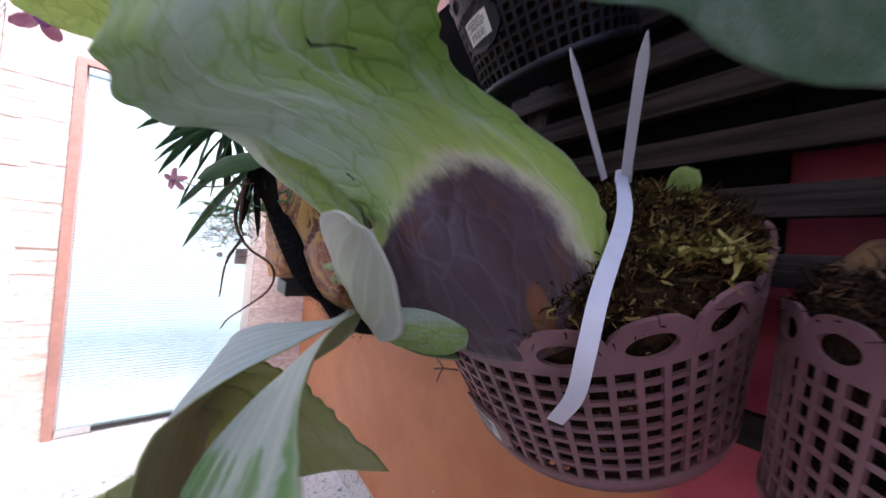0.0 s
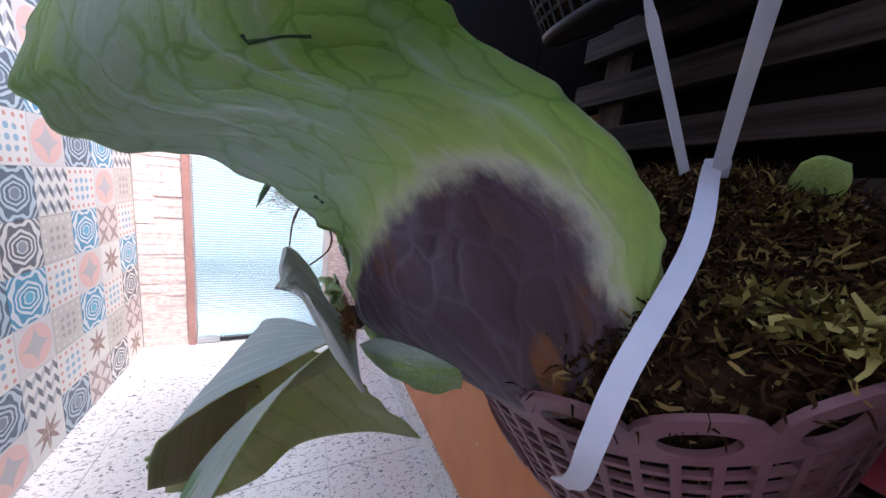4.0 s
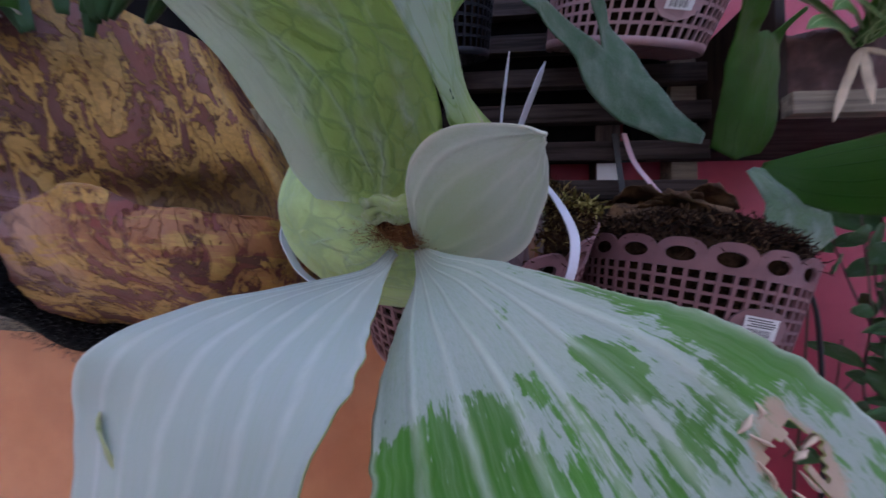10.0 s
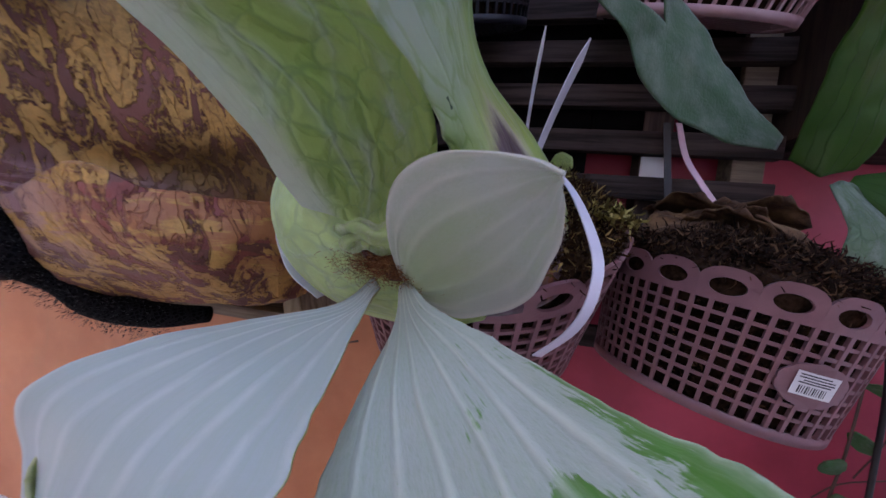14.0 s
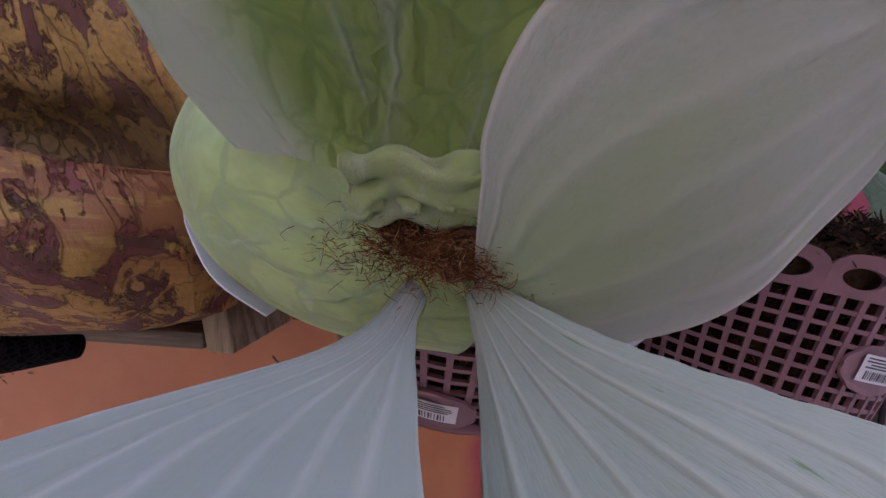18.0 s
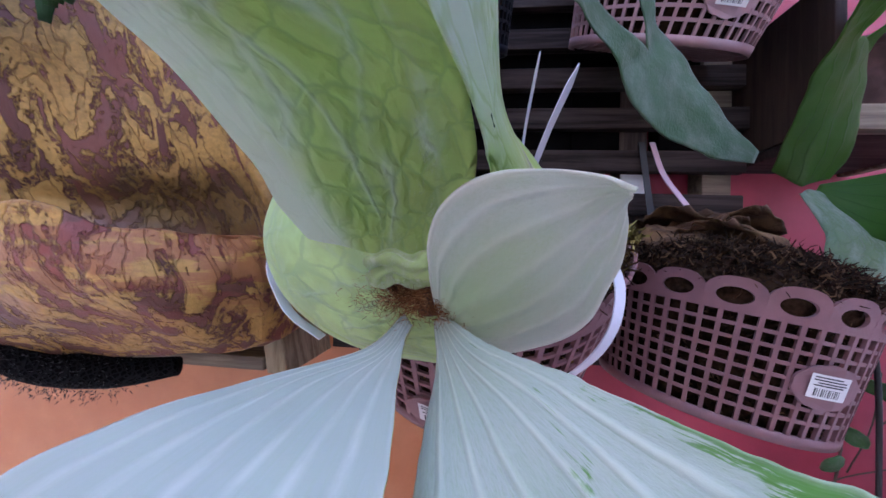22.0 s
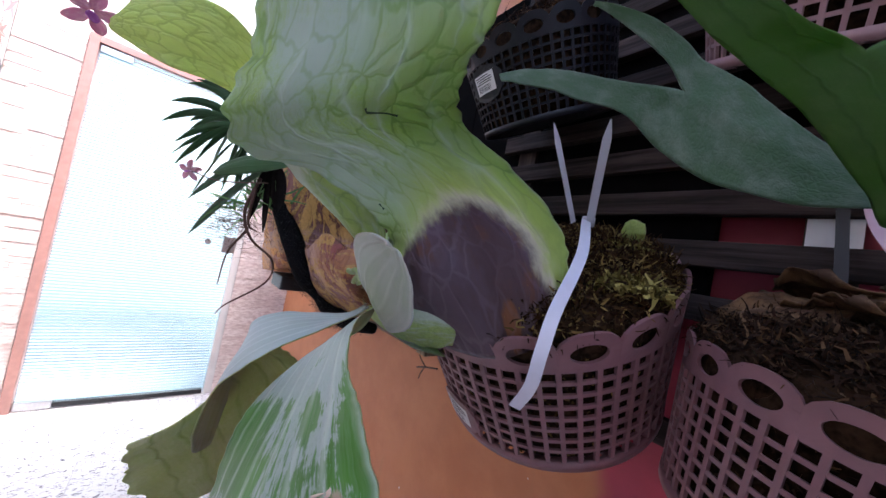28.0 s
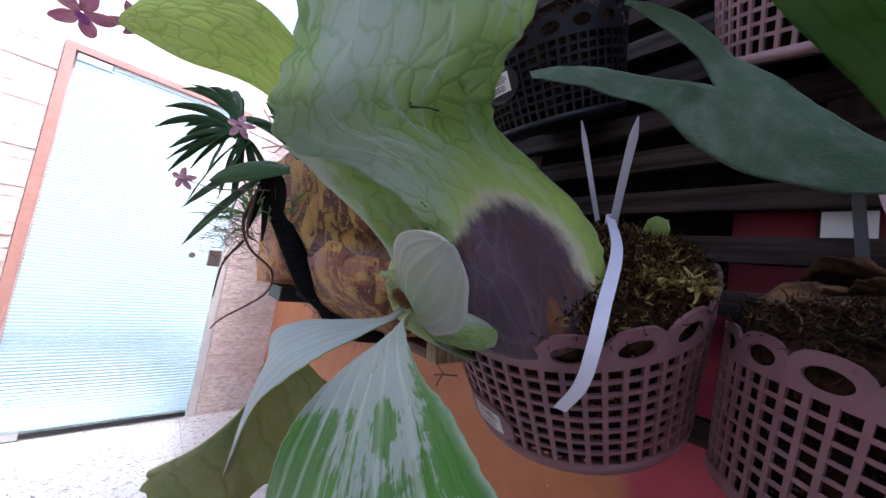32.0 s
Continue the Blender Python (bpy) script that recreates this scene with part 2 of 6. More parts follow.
    if worn:
        q = m.noise(m.coords("UV"), 14.0, 5, 0.7)
        r = m.add("VectorMath", "Value", {"operation": "LENGTH"}, i0=m.add("VectorMath", 0, {"operation": "MULTIPLY"}, i0=m.add("VectorMath", 0, {"operation": "SUBTRACT"}, i0=uv, i1=(0.85, 0.68, 0.0)), i1=(1.0, 1.25, 0.0)))
        r = m.math("ADD", r, m.math("MULTIPLY", m.math("SUBTRACT", q, 0.5), 0.14))
        col = m.mix(m.ramp(r, 0.050, 0.068, 1.0, 0.0), col, (0.45, 0.33, 0.24))
    if heart:
        col = m.mix(m.math("MULTIPLY", m.ramp(v, 0.05, 0.75, 1.0, 0.0), m.ramp(m.math("ABSOLUTE", m.math("SUBTRACT", u, 0.55)), 0.1, 0.45, 0.75, 0.0)), col, heart)
    if rim:
        e = m.math("MINIMUM", m.math("MINIMUM", u, m.math("SUBTRACT", 1.0, u)), m.math("SUBTRACT", 1.0, v))
        col = m.mix(m.ramp(e, 0.0, 0.07, 0.85, 0.0), col, rim)
    speck = m.ramp(m.voro(m.coords("UV", (1, 1, 1), (seed, 1, 0)), 11.0, "F1"), 0.028, 0.04, 0.75, 0.0)
    col = m.mix(m.math("MULTIPLY", speck, m.ramp(m.noise(m.coords("UV"), 1.7), 0.52, 0.6)), col, (0.03, 0.05, 0.02))
    return m.done(col, rough, height, relief, 0.0015, trans=trans, tcol=tcol, sheen=sheen, spec=0.35)


SHIELD_FRONT = leaf_mat("shield_leaf_front", (0.31, 0.47, 0.070), (0.41, 0.49, 0.43), 0.24, 0.62, net=0.85, net_scale=9.0, net_col=(0.10, 0.20, 0.045), under=0.42, ribs=(5.0, (0.55, 0.62, 0.56), 0.75),
                        patch=(0.315, 0.80), trans=0.34, tcol=(0.52, 0.76, 0.12), seed=1.0, sheen=0.3, zone=(0.36, 0.80, 0.22, 0.30, 0.48, 0.30), relief=0.6)
SHIELD_BACK = leaf_mat("shield_leaf_back", (0.27, 0.38, 0.13), (0.42, 0.50, 0.43), 0.25, 0.6, net=0.40, net_scale=10.0, net_col=(0.16, 0.26, 0.10), ribs=(5.0, (0.58, 0.64, 0.58), 0.6), trans=0.3, tcol=(0.36, 0.58, 0.12), seed=2.0)
FLAP_FRONT = leaf_mat("flap_leaf", (0.42, 0.57, 0.17), (0.55, 0.62, 0.54), 0.60, 0.88, net=0.62, net_scale=8.0, net_col=(0.19, 0.30, 0.12), ribs=(4.0, (0.55, 0.63, 0.55), 0.55), trans=0.38, tcol=(0.46, 0.68, 0.17), seed=4.0, margin=(0.20, 0.42), relief=0.6)
DOME_FRONT = leaf_mat("dome_leaf", (0.62, 0.80, 0.34), (0.70, 0.80, 0.50), 0.62, 0.9, net=0.60, net_scale=5.0, net_col=(0.34, 0.48, 0.26), ribs=(5.0, (0.42, 0.54, 0.38), 0.6), trans=0.30, tcol=(0.55, 0.85, 0.16), seed=5.0, relief=0.8)
EAR_FRONT = leaf_mat("ear_leaf", (0.40, 0.48, 0.34), (0.47, 0.52, 0.46), 0.30, 0.62, net=0.0, fan=6, fan_col=(0.56, 0.60, 0.54), fan_w=0.28, trans=0.2, tcol=(0.4, 0.5, 0.3), seed=6.0, sheen=0.4, rim=(0.64, 0.65, 0.57), heart=(0.32, 0.44, 0.21), relief=0.55)
FROND_PALE = leaf_mat("frond_felted", (0.10, 0.27, 0.04), (0.345, 0.41, 0.385), 0.02, 0.14, fan=7, fan_col=(0.50, 0.56, 0.53), fan_w=0.22, trans=0.12, tcol=(0.2, 0.35, 0.1), seed=7.0, sheen=0.3, relief=0.45)
FROND_WORN = leaf_mat("frond_worn", (0.060, 0.225, 0.018), (0.35, 0.42, 0.38), 0.3, 0.6, fan=7, fan_col=(0.48, 0.55, 0.46), fan_w=0.19, worn=True, rough=0.42, trans=0.12, tcol=(0.2, 0.4, 0.08), seed=8.0, relief=0.45)
FROND_UNDER = leaf_mat("frond_underside", (0.38, 0.40, 0.18), (0.50, 0.50, 0.33), 0.35, 0.65, fan=7, fan_col=(0.16, 0.20, 0.06), fan_w=0.12, trans=0.36, tcol=(0.50, 0.62, 0.14), seed=9.0, relief=0.7)
PALE_LEAF = leaf_mat("pale_leaf", (0.62, 0.78, 0.28), (0.68, 0.78, 0.46), 0.5, 0.8, net=0.9, net_scale=7.5, net_col=(0.13, 0.25, 0.05), ribs=(3.0, (0.62, 0.74, 0.46), 0.5), trans=0.62, tcol=(0.86, 0.98, 0.36), seed=10.0)
FORK_LEAF = leaf_mat("fork_leaf", (0.048, 0.110, 0.050), (0.135, 0.195, 0.140), 0.36, 0.80, net=0.22, net_scale=16.0, net_col=(0.045, 0.11, 0.06), trans=0.12, tcol=(0.1, 0.25, 0.08), seed=11.0, relief=0.2)
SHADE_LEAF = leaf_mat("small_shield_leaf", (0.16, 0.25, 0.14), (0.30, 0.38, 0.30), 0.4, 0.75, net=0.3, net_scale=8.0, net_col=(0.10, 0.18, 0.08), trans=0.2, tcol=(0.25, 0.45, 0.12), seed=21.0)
GREEN_LEAF = leaf_mat("green_leaf", (0.050, 0.130, 0.020), (0.080, 0.165, 0.04), 0.4, 0.7, fan=5, fan_col=(0.018, 0.050, 0.010), fan_w=0.10, trans=0.34, tcol=(0.17, 0.45, 0.04), rough=0.45, seed=12.0, sheen=0.0)
STRAP_LEAF = leaf_mat("strap_leaf", (0.035, 0.10, 0.035), (0.05, 0.13, 0.05), 0.4, 0.7, fan=3, fan_col=(0.05, 0.12, 0.05), fan_w=0.1, trans=0.15, tcol=(0.08, 0.25, 0.05), rough=0.35, seed=13.0, sheen=0.0)
DEAD_BLACK = plain("withered_leaf", (0.012, 0.009, 0.008), 0.8, 0.4, 60, 0.4, spec=0.15)
STRIPED = leaf_mat("striped_leaf", (0.07, 0.20, 0.03), (0.09, 0.22, 0.04), 0.4, 0.7, fan=2, fan_col=(0.62, 0.66, 0.32), fan_w=0.25, trans=0.2, tcol=(0.2, 0.4, 0.1), seed=14.0, sheen=0.0)
VINE_LEAF = leaf_mat("vine_leaf", (0.075, 0.175, 0.065), (0.17, 0.27, 0.16), 0.4, 0.75, trans=0.3, tcol=(0.16, 0.40, 0.08), seed=15.0, sheen=0.0)
DEAD_LEAF = leaf_mat("dead_leaf", (0.085, 0.042, 0.022), (0.22, 0.125, 0.06), 0.4, 0.65, net=0.4, net_scale=6.0, net_col=(0.04, 0.02, 0.012), trans=0.05, tcol=(0.2, 0.1, 0.04), rough=0.8, seed=16.0, sheen=0.0)
PINK_PETAL = leaf_mat("pink_petal", (0.62, 0.30, 0.42), (0.75, 0.60, 0.58), 0.4, 0.65, trans=0.35, tcol=(0.8, 0.4, 0.5), seed=17.0, sheen=0.0)
BUD_LEAF = leaf_mat("bud_leaf", (0.42, 0.54, 0.22), (0.56, 0.62, 0.42), 0.45, 0.7, trans=0.2, tcol=(0.5, 0.7, 0.2), seed=19.0, sheen=0.3)
PURPLE_PETAL = leaf_mat("purple_petal", (0.30, 0.08, 0.30), (0.45, 0.22, 0.38), 0.45, 0.7, trans=0.3, tcol=(0.5, 0.15, 0.45), seed=18.0, sheen=0.0)

PLASTIC = plain("basket_plastic", (0.215, 0.105, 0.115), 0.42, 0.12, 40, 0.08)
PLASTIC_LIGHT = plain("upper_basket_plastic", (0.36, 0.22, 0.24), 0.45, 0.12, 40, 0.08)
PLASTIC_BLACK = plain("black_basket_plastic", (0.008, 0.009, 0.014), 0.45, 0.2, 40, 0.08, spec=0.3)
STICKER = plain("sticker_paper", (0.74, 0.74, 0.74), 0.6, 0.05)
INK = plain("sticker_ink", (0.05, 0.05, 0.055), 0.7, 0.1)
TIE = plain("white_nylon", (0.66, 0.68, 0.78), 0.35, 0.05, 30, 0.05)
TIE_PINK = plain("pinkish_nylon", (0.62, 0.42, 0.48), 0.4, 0.08)
BLACK = plain("black_rubber", (0.012, 0.012, 0.013), 0.45, 0.2)
METAL = plain("brushed_metal", (0.55, 0.55, 0.56), 0.3, 0.1, 60, 0.05, 1.0)
ROOT = plain("pale_root", (0.48, 0.46, 0.38), 0.7, 0.25)
ROOT_DARK = plain("dark_root", (0.075, 0.035, 0.022), 0.7, 0.3)
STEM = plain("green_stem", (0.16, 0.20, 0.06), 0.6, 0.25)
TWIG = plain("dry_twig", (0.10, 0.065, 0.045), 0.8, 0.3)


def strands_mat(name, cols):
    m = Mat(name)
    g = m.add("NewGeometry", "Random Per Island")
    col = m.mix(m.ramp(g, 0.0, 0.55), cols[0], cols[1])
    col = m.mix(m.ramp(g, 0.72, 0.97), col, cols[2])
    return m.done(col, 0.9, spec=0.12)


MOSS = strands_mat("moss_fibres", ((0.012, 0.006, 0.003), (0.050, 0.025, 0.009), (0.27, 0.19, 0.062)))
PEAT = strands_mat("peat_fibres", ((0.010, 0.006, 0.004), (0.036, 0.019, 0.012), (0.14, 0.08, 0.04)))
FUZZ = strands_mat("brown_fuzz", ((0.05, 0.016, 0.008), (0.22, 0.085, 0.03), (0.50, 0.30, 0.13)))
SOIL = plain("damp_soil", (0.030, 0.017, 0.010), 1.0, 0.7, 140, 1.0, 0.0, 0.05)


def wood_mat(name, dark, light, axis="x", rough=0.75):
    m = Mat(name)
    s = {"x": (1.2, 22, 22), "z": (22, 22, 1.2), "y": (22, 1.2, 22)}[axis]
    rnd = m.add("ObjectInfo", "Random")
    v = m.add("VectorMath", 0, {"operation": "ADD"}, i0=m.coords("Object", s), i1=rnd)
    n = m.noise(v, 3.0, 7, 0.65, 0.4)
    b = m.noise(m.coords("Object"), 7.0, 4)
    col = m.mix(m.ramp(n, 0.35, 0.68), dark, light)
    col = m.mix(m.ramp(b, 0.55, 0.75, 0.0, 0.5), col, tuple(x * 0.45 for x in dark))
    col = m.mix(m.math("MULTIPLY", rnd, 0.3), col, dark)
    return m.done(col, rough, n, 0.5, 0.002, spec=0.2)


WOOD = wood_mat("pallet_wood", (0.015, 0.010, 0.009), (0.076, 0.055, 0.049))
WOOD_GREY = wood_mat("weathered_board", (0.13, 0.10, 0.075), (0.34, 0.28, 0.20))
WOOD_POST = wood_mat("weathered_post", (0.20, 0.15, 0.09), (0.46, 0.38, 0.25), "z")
WOOD_DARK = wood_mat("dark_post", (0.035, 0.024, 0.02), (0.09, 0.062, 0.05), "z")


def bark_mat(name, ochre, wine, pale, seed):
    """Painted cement bark: ochre plates over wine-red cracks, lilac on the ledge."""
    m = Mat(name)
    v = m.add("Mapping", Vector=m.coords("Object", (1, 1, 1), (0, 0, 0), (0, 0.42, 0)), Scale=(1.0, 1.0, 0.30), Location=(seed, 0, 0))
    w = m.add("VectorMath", 0, {"operation": "ADD"}, i0=v, i1=m.add("VectorMath", 0, {"operation": "SCALE"}, i0=m.add("TexNoise", 1, None, Vector=v, Scale=13.0, Detail=6.0), Scale=0.11))
    d = m.voro(w, 30.0)
    n = m.noise(w, 27.0, 6, 0.65, 0.8)
    fine = m.noise(m.coords("Object"), 120.0, 4, 0.7)
    big = m.noise(v, 5.0, 3)
    n = m.math("ADD", n, m.math("MULTIPLY", m.math("SUBTRACT", fine, 0.5), 0.22))
    plate = m.math("MULTIPLY", m.ramp(d, 0.0, 0.04, 0.70, 1.0), m.ramp(n, 0.445, 0.50))
    a = m.mix(m.ramp(fine, 0.35, 0.65), tuple(x * 0.7 for x in ochre), ochre)
    a = m.mix(m.ramp(big, 0.45, 0.65, 0.0, 0.6), a, tuple(x * 0.75 for x in ochre))
    col = m.mix(plate, m.mix(m.ramp(big, 0.4, 0.6), wine, tuple(x * 0.5 for x in wine)), a)
    z = m.sep(m.add("TexCoord", "Object"))[2]
    streak = m.noise(m.coords("Object", (3, 3, 14), (seed, 0, 0), (0, 0.45, 0)), 4.0, 5, 0.6, 0.5)
    band = m.math("MULTIPLY", m.math("MULTIPLY", m.ramp(z, 1.245, 1.215), m.ramp(z, 1.06, 1.15)), m.ramp(streak, 0.44, 0.54))
    col = m.mix(m.math("MULTIPLY", band, 0.60), col, m.mix(m.ramp(m.sep(m.add("TexCoord", "Object"))[0], -0.60, -0.48), pale, (0.26, 0.055, 0.045)))
    # shade on the inner wall of the pocket, put into the colour as dark olive
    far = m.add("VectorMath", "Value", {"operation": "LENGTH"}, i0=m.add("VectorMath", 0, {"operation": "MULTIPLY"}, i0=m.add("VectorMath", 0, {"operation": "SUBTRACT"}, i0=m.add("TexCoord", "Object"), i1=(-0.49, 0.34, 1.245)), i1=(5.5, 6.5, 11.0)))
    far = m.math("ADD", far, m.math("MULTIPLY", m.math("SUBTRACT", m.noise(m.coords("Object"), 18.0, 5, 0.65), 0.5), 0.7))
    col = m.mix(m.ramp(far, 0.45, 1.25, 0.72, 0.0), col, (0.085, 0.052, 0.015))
    h = m.math("ADD", m.math("MULTIPLY", plate, 1.0), m.math("MULTIPLY", n, 0.7))
    return m.done(col, 0.55, h, 0.9, 0.006, spec=0.45)


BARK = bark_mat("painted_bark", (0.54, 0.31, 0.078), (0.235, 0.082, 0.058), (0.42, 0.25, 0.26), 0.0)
BARK_ORANGE = bark_mat("painted_orange_bark", (0.78, 0.36, 0.09), (0.36, 0.11, 0.045), (0.5, 0.3, 0.2), 3.0)


def paint_mat():
    """Orange wall paint, with red paint brushed over it towards the east."""
    m = Mat("wall_paint")
    p = m.coords("Object")
    x, y, z = m.sep(p)
    n = m.noise(p, 6.0, 5, 0.6)
    fine = m.noise(p, 90.0, 4)
    stain = m.noise(m.coords("Object", (5, 5, 0.9)), 3.0, 5)
    orange = m.mix(m.ramp(n, 0.3, 0.7), (0.47, 0.165, 0.062), (0.55, 0.215, 0.090))
    orange = m.mix(m.ramp(stain, 0.60, 0.78, 0.0, 0.5), orange, (0.40, 0.20, 0.08))
    red = m.mix(m.ramp(n, 0.3, 0.7), (0.34, 0.030, 0.055), (0.46, 0.050, 0.085))
    edge = m.math("ADD", x, m.math("MULTIPLY", m.math("SUBTRACT", n, 0.5), 0.12))
    col = m.mix(m.ramp(edge, 0.035, 0.10), orange, red)
    chip = m.ramp(m.voro(m.coords("Object", (1, 1, 1)), 9.0, "F1"), 0.035, 0.045, 1.0, 0.0)
    chip = m.math("MULTIPLY", chip, m.ramp(m.noise(p, 2.7), 0.42, 0.50))
    col = m.mix(chip, col, (0.75, 0.70, 0.64))
    return m.done(col, 0.5, m.math("ADD", fine, m.math("MULTIPLY", n, 0.8)), 0.12, 0.002)


PAINT = paint_mat()


def terrazzo():
    m = Mat("granite_tile")
    p = m.coords("Object")
    d = m.noise(m.coords("Object", (1.6, 0.8, 1)), 55.0, 4, 0.6, 1.0)
    n2 = m.noise(p, 190.0, 3)
    col = m.mix(m.ramp(d, 0.56, 0.62), (0.62, 0.61, 0.60), (0.13, 0.12, 0.14))
    col = m.mix(m.ramp(n2, 0.6, 0.68, 0.0, 0.6), col, (0.42, 0.36, 0.34))
    col = m.mix(m.math("MULTIPLY", m.add("ObjectInfo", "Random"), 0.12), col, (0.5, 0.48, 0.47))
    return m.done(col, 0.25, n2, 0.03, 0.001)


GRANITE = terrazzo()
GROUT = plain("grout", (0.42, 0.41, 0.40), 0.9, 0.15)
CONCRETE = plain("plaster", (0.62, 0.60, 0.57), 0.8, 0.08, 8, 0.2)
UNSEEN_ROOF = plain("unseen_roof", (0.30, 0.28, 0.26), 0.8, 0.15, 6, 0.2)
# near-black colour of the sheets that stand in for shade on the wall
SHADE_BACKING = plain("shade_backing", (0.004, 0.0035, 0.0035), 1.0, 0.3, spec=0.03)
FRAME_RED = plain("door_frame_paint", (0.38, 0.20, 0.17), 0.45, 0.12)


def brick_mat():
    m = Mat("ledger_stone")
    r = m.add("ObjectInfo", "Random")
    n = m.noise(m.coords("Object", (1, 3, 9)), 9.0, 6, 0.65)
    a = m.mix(r, (0.70, 0.58, 0.53), (0.82, 0.74, 0.69))
    col = m.mix(m.ramp(n, 0.35, 0.7), a, (0.52, 0.40, 0.36))
    return m.done(col, 0.85, n, 0.6, 0.004)


STONE = brick_mat()


def pattern_tile(name, kind, ground, ink, ink2):
    """A cement tile with a printed figure, in the tile's own square."""
    m = Mat(name)
    uv = m.add("UVMap")
    c = m.add("VectorMath", 0, {"operation": "SUBTRACT"}, i0=uv, i1=(0.5, 0.5, 0.0))
    x, y = m.sep(c)[0:2]
    ax, ay = m.math("ABSOLUTE", x), m.math("ABSOLUTE", y)
    r = m.add("VectorMath", "Value", {"operation": "LENGTH"}, i0=c)
    if kind == "disc":
        star = m.math("ADD", m.math("POWER", ax, 0.6), m.math("POWER", ay, 0.6))
        col = m.mix(m.ramp(r, 0.44, 0.455), ink, ground)
        col = m.mix(m.ramp(star, 0.58, 0.60), ink2, col)
    elif kind == "star":
        ang = m.math("ABSOLUTE", m.math("SINE", m.math("MULTIPLY", m.math("ARCTAN2", y, x), 4.0)))
        col = m.mix(m.ramp(m.math("ADD", r, m.math("MULTIPLY", ang, 0.26)), 0.42, 0.44), ink, ground)
        col = m.mix(m.ramp(m.math("MINIMUM", ax, ay), 0.006, 0.012), ink2, col)
    elif kind == "petal":
        t4 = m.math("FRACT", m.math("MULTIPLY", x, 2.0)), m.math("FRACT", m.math("MULTIPLY", y, 2.0))
        e = m.math("ABSOLUTE", m.math("SUBTRACT", t4[0], t4[1]))
        e2 = m.math("ABSOLUTE", m.math("SUBTRACT", m.math("ADD", t4[0], t4[1]), 1.0))
        q = m.math("SINE", m.math("MULTIPLY", t4[0], 3.14159))
        col = m.mix(m.ramp(m.math("MINIMUM", e, e2), m.math("MULTIPLY", q, 0.17), m.math("ADD", m.math("MULTIPLY", q, 0.17), 0.02)), ink, ground)
    elif kind == "cubes":
        s = m.math("FRACT", m.math("ADD", m.math("MULTIPLY", x, 4.0), m.math("MULTIPLY", ay, 0.0)))
        t = m.math("FRACT", m.math("ADD", m.math("MULTIPLY", y, 3.0), m.math("ABSOLUTE", m.math("SUBTRACT", s, 0.5))))
        col = m.mix(m.ramp(t, 0.48, 0.5), m.mix(m.ramp(s, 0.48, 0.52), ink, ink2), ground)
    elif kind == "scroll":
        w = m.add("TexWave", 0, {"wave_type": "RINGS", "rings_direction": "Z"}, Vector=m.add("VectorMath", 0, {"operation": "ABSOLUTE"}, i0=c), Scale=2.4, Distortion=7.0, Detail=0.0, Detail_Scale=1.4)
        col = m.mix(m.ramp(w, 0.5, 0.6), ink, ground)
        col = m.mix(m.ramp(r, 0.10, 0.12), ink2, col)
    else:
        f = m.add("VectorMath", 0, {"operation": "FRACTION"}, i0=m.add("VectorMath", 0, {"operation": "SCALE"}, i0=uv, Scale=5.0))
        rr = m.add("VectorMath", "Value", {"operation": "DISTANCE"}, i0=f, i1=(0.5, 0.5, 0.0))
        col = m.mix(m.ramp(rr, 0.3, 0.34), ink, ground)
        col = m.mix(m.ramp(r, 0.3, 0.32), col, m.mix(m.ramp(rr, 0.2, 0.24), ink2, ground))
    n = m.noise(m.coords("UV"), 9.0, 4)
    col = m.mix(m.ramp(n, 0.5, 0.8, 0.0, 0.2), col, (0.6, 0.58, 0.55))
    return m.done(col, 0.35, n, 0.02, 0.001)


W0, SAND, BROWN = (0.66, 0.65, 0.62), (0.58, 0.47, 0.42), (0.26, 0.16, 0.13)
TILES = [
    pattern_tile("tile_star", "star", W0, BROWN, SAND), pattern_tile("tile_disc", "disc", (0.58, 0.56, 0.55), (0.66, 0.42, 0.38), (0.42, 0.40, 0.41)),
    pattern_tile("tile_scroll", "scroll", W0, (0.10, 0.10, 0.12), (0.25, 0.28, 0.33)), pattern_tile("tile_dots", "dots", W0, (0.22, 0.38, 0.50), (0.55, 0.25, 0.20)),
    pattern_tile("tile_cubes", "cubes", W0, (0.09, 0.10, 0.12), (0.40, 0.42, 0.45)), pattern_tile("tile_petal", "petal", (0.60, 0.53, 0.50), (0.30, 0.22, 0.22), BROWN),
    pattern_tile("tile_blue_scroll", "scroll", (0.62, 0.66, 0.68), (0.05, 0.26, 0.42), (0.1, 0.4, 0.55)), pattern_tile("tile_grey_scroll", "scroll", (0.42, 0.52, 0.58), (0.07, 0.10, 0.15), (0.16, 0.2, 0.26)),
    pattern_tile("tile_grey_dots", "dots", (0.5, 0.47, 0.43), (0.34, 0.31, 0.29), (0.6, 0.58, 0.54)),
]


def glass_mat():
    m = Mat("ribbed_glass")
    z = m.sep(m.coords("Object"))[2]
    w = m.math("SINE", m.math("MULTIPLY", z, 2 * math.pi / 0.018))
    m.put(m.b, "Transmission Weight", 1.0)
    m.put(m.b, "IOR", 1.45)
    return m.done(m.mix(m.ramp(w, -0.2, 0.9), (0.42, 0.66, 0.70), (0.93, 0.97, 0.97)), 0.22, w, 0.6, 0.003)


GLASS = glass_mat()
GLOW = Mat("daylight_outside")
GLOW.put(GLOW.b, "Emission Color", (0.93, 0.98, 1.0))
GLOW.put(GLOW.b, "Emission Strength", 0.09)
GLOW = GLOW.done((0.35, 0.35, 0.35), 1.0)


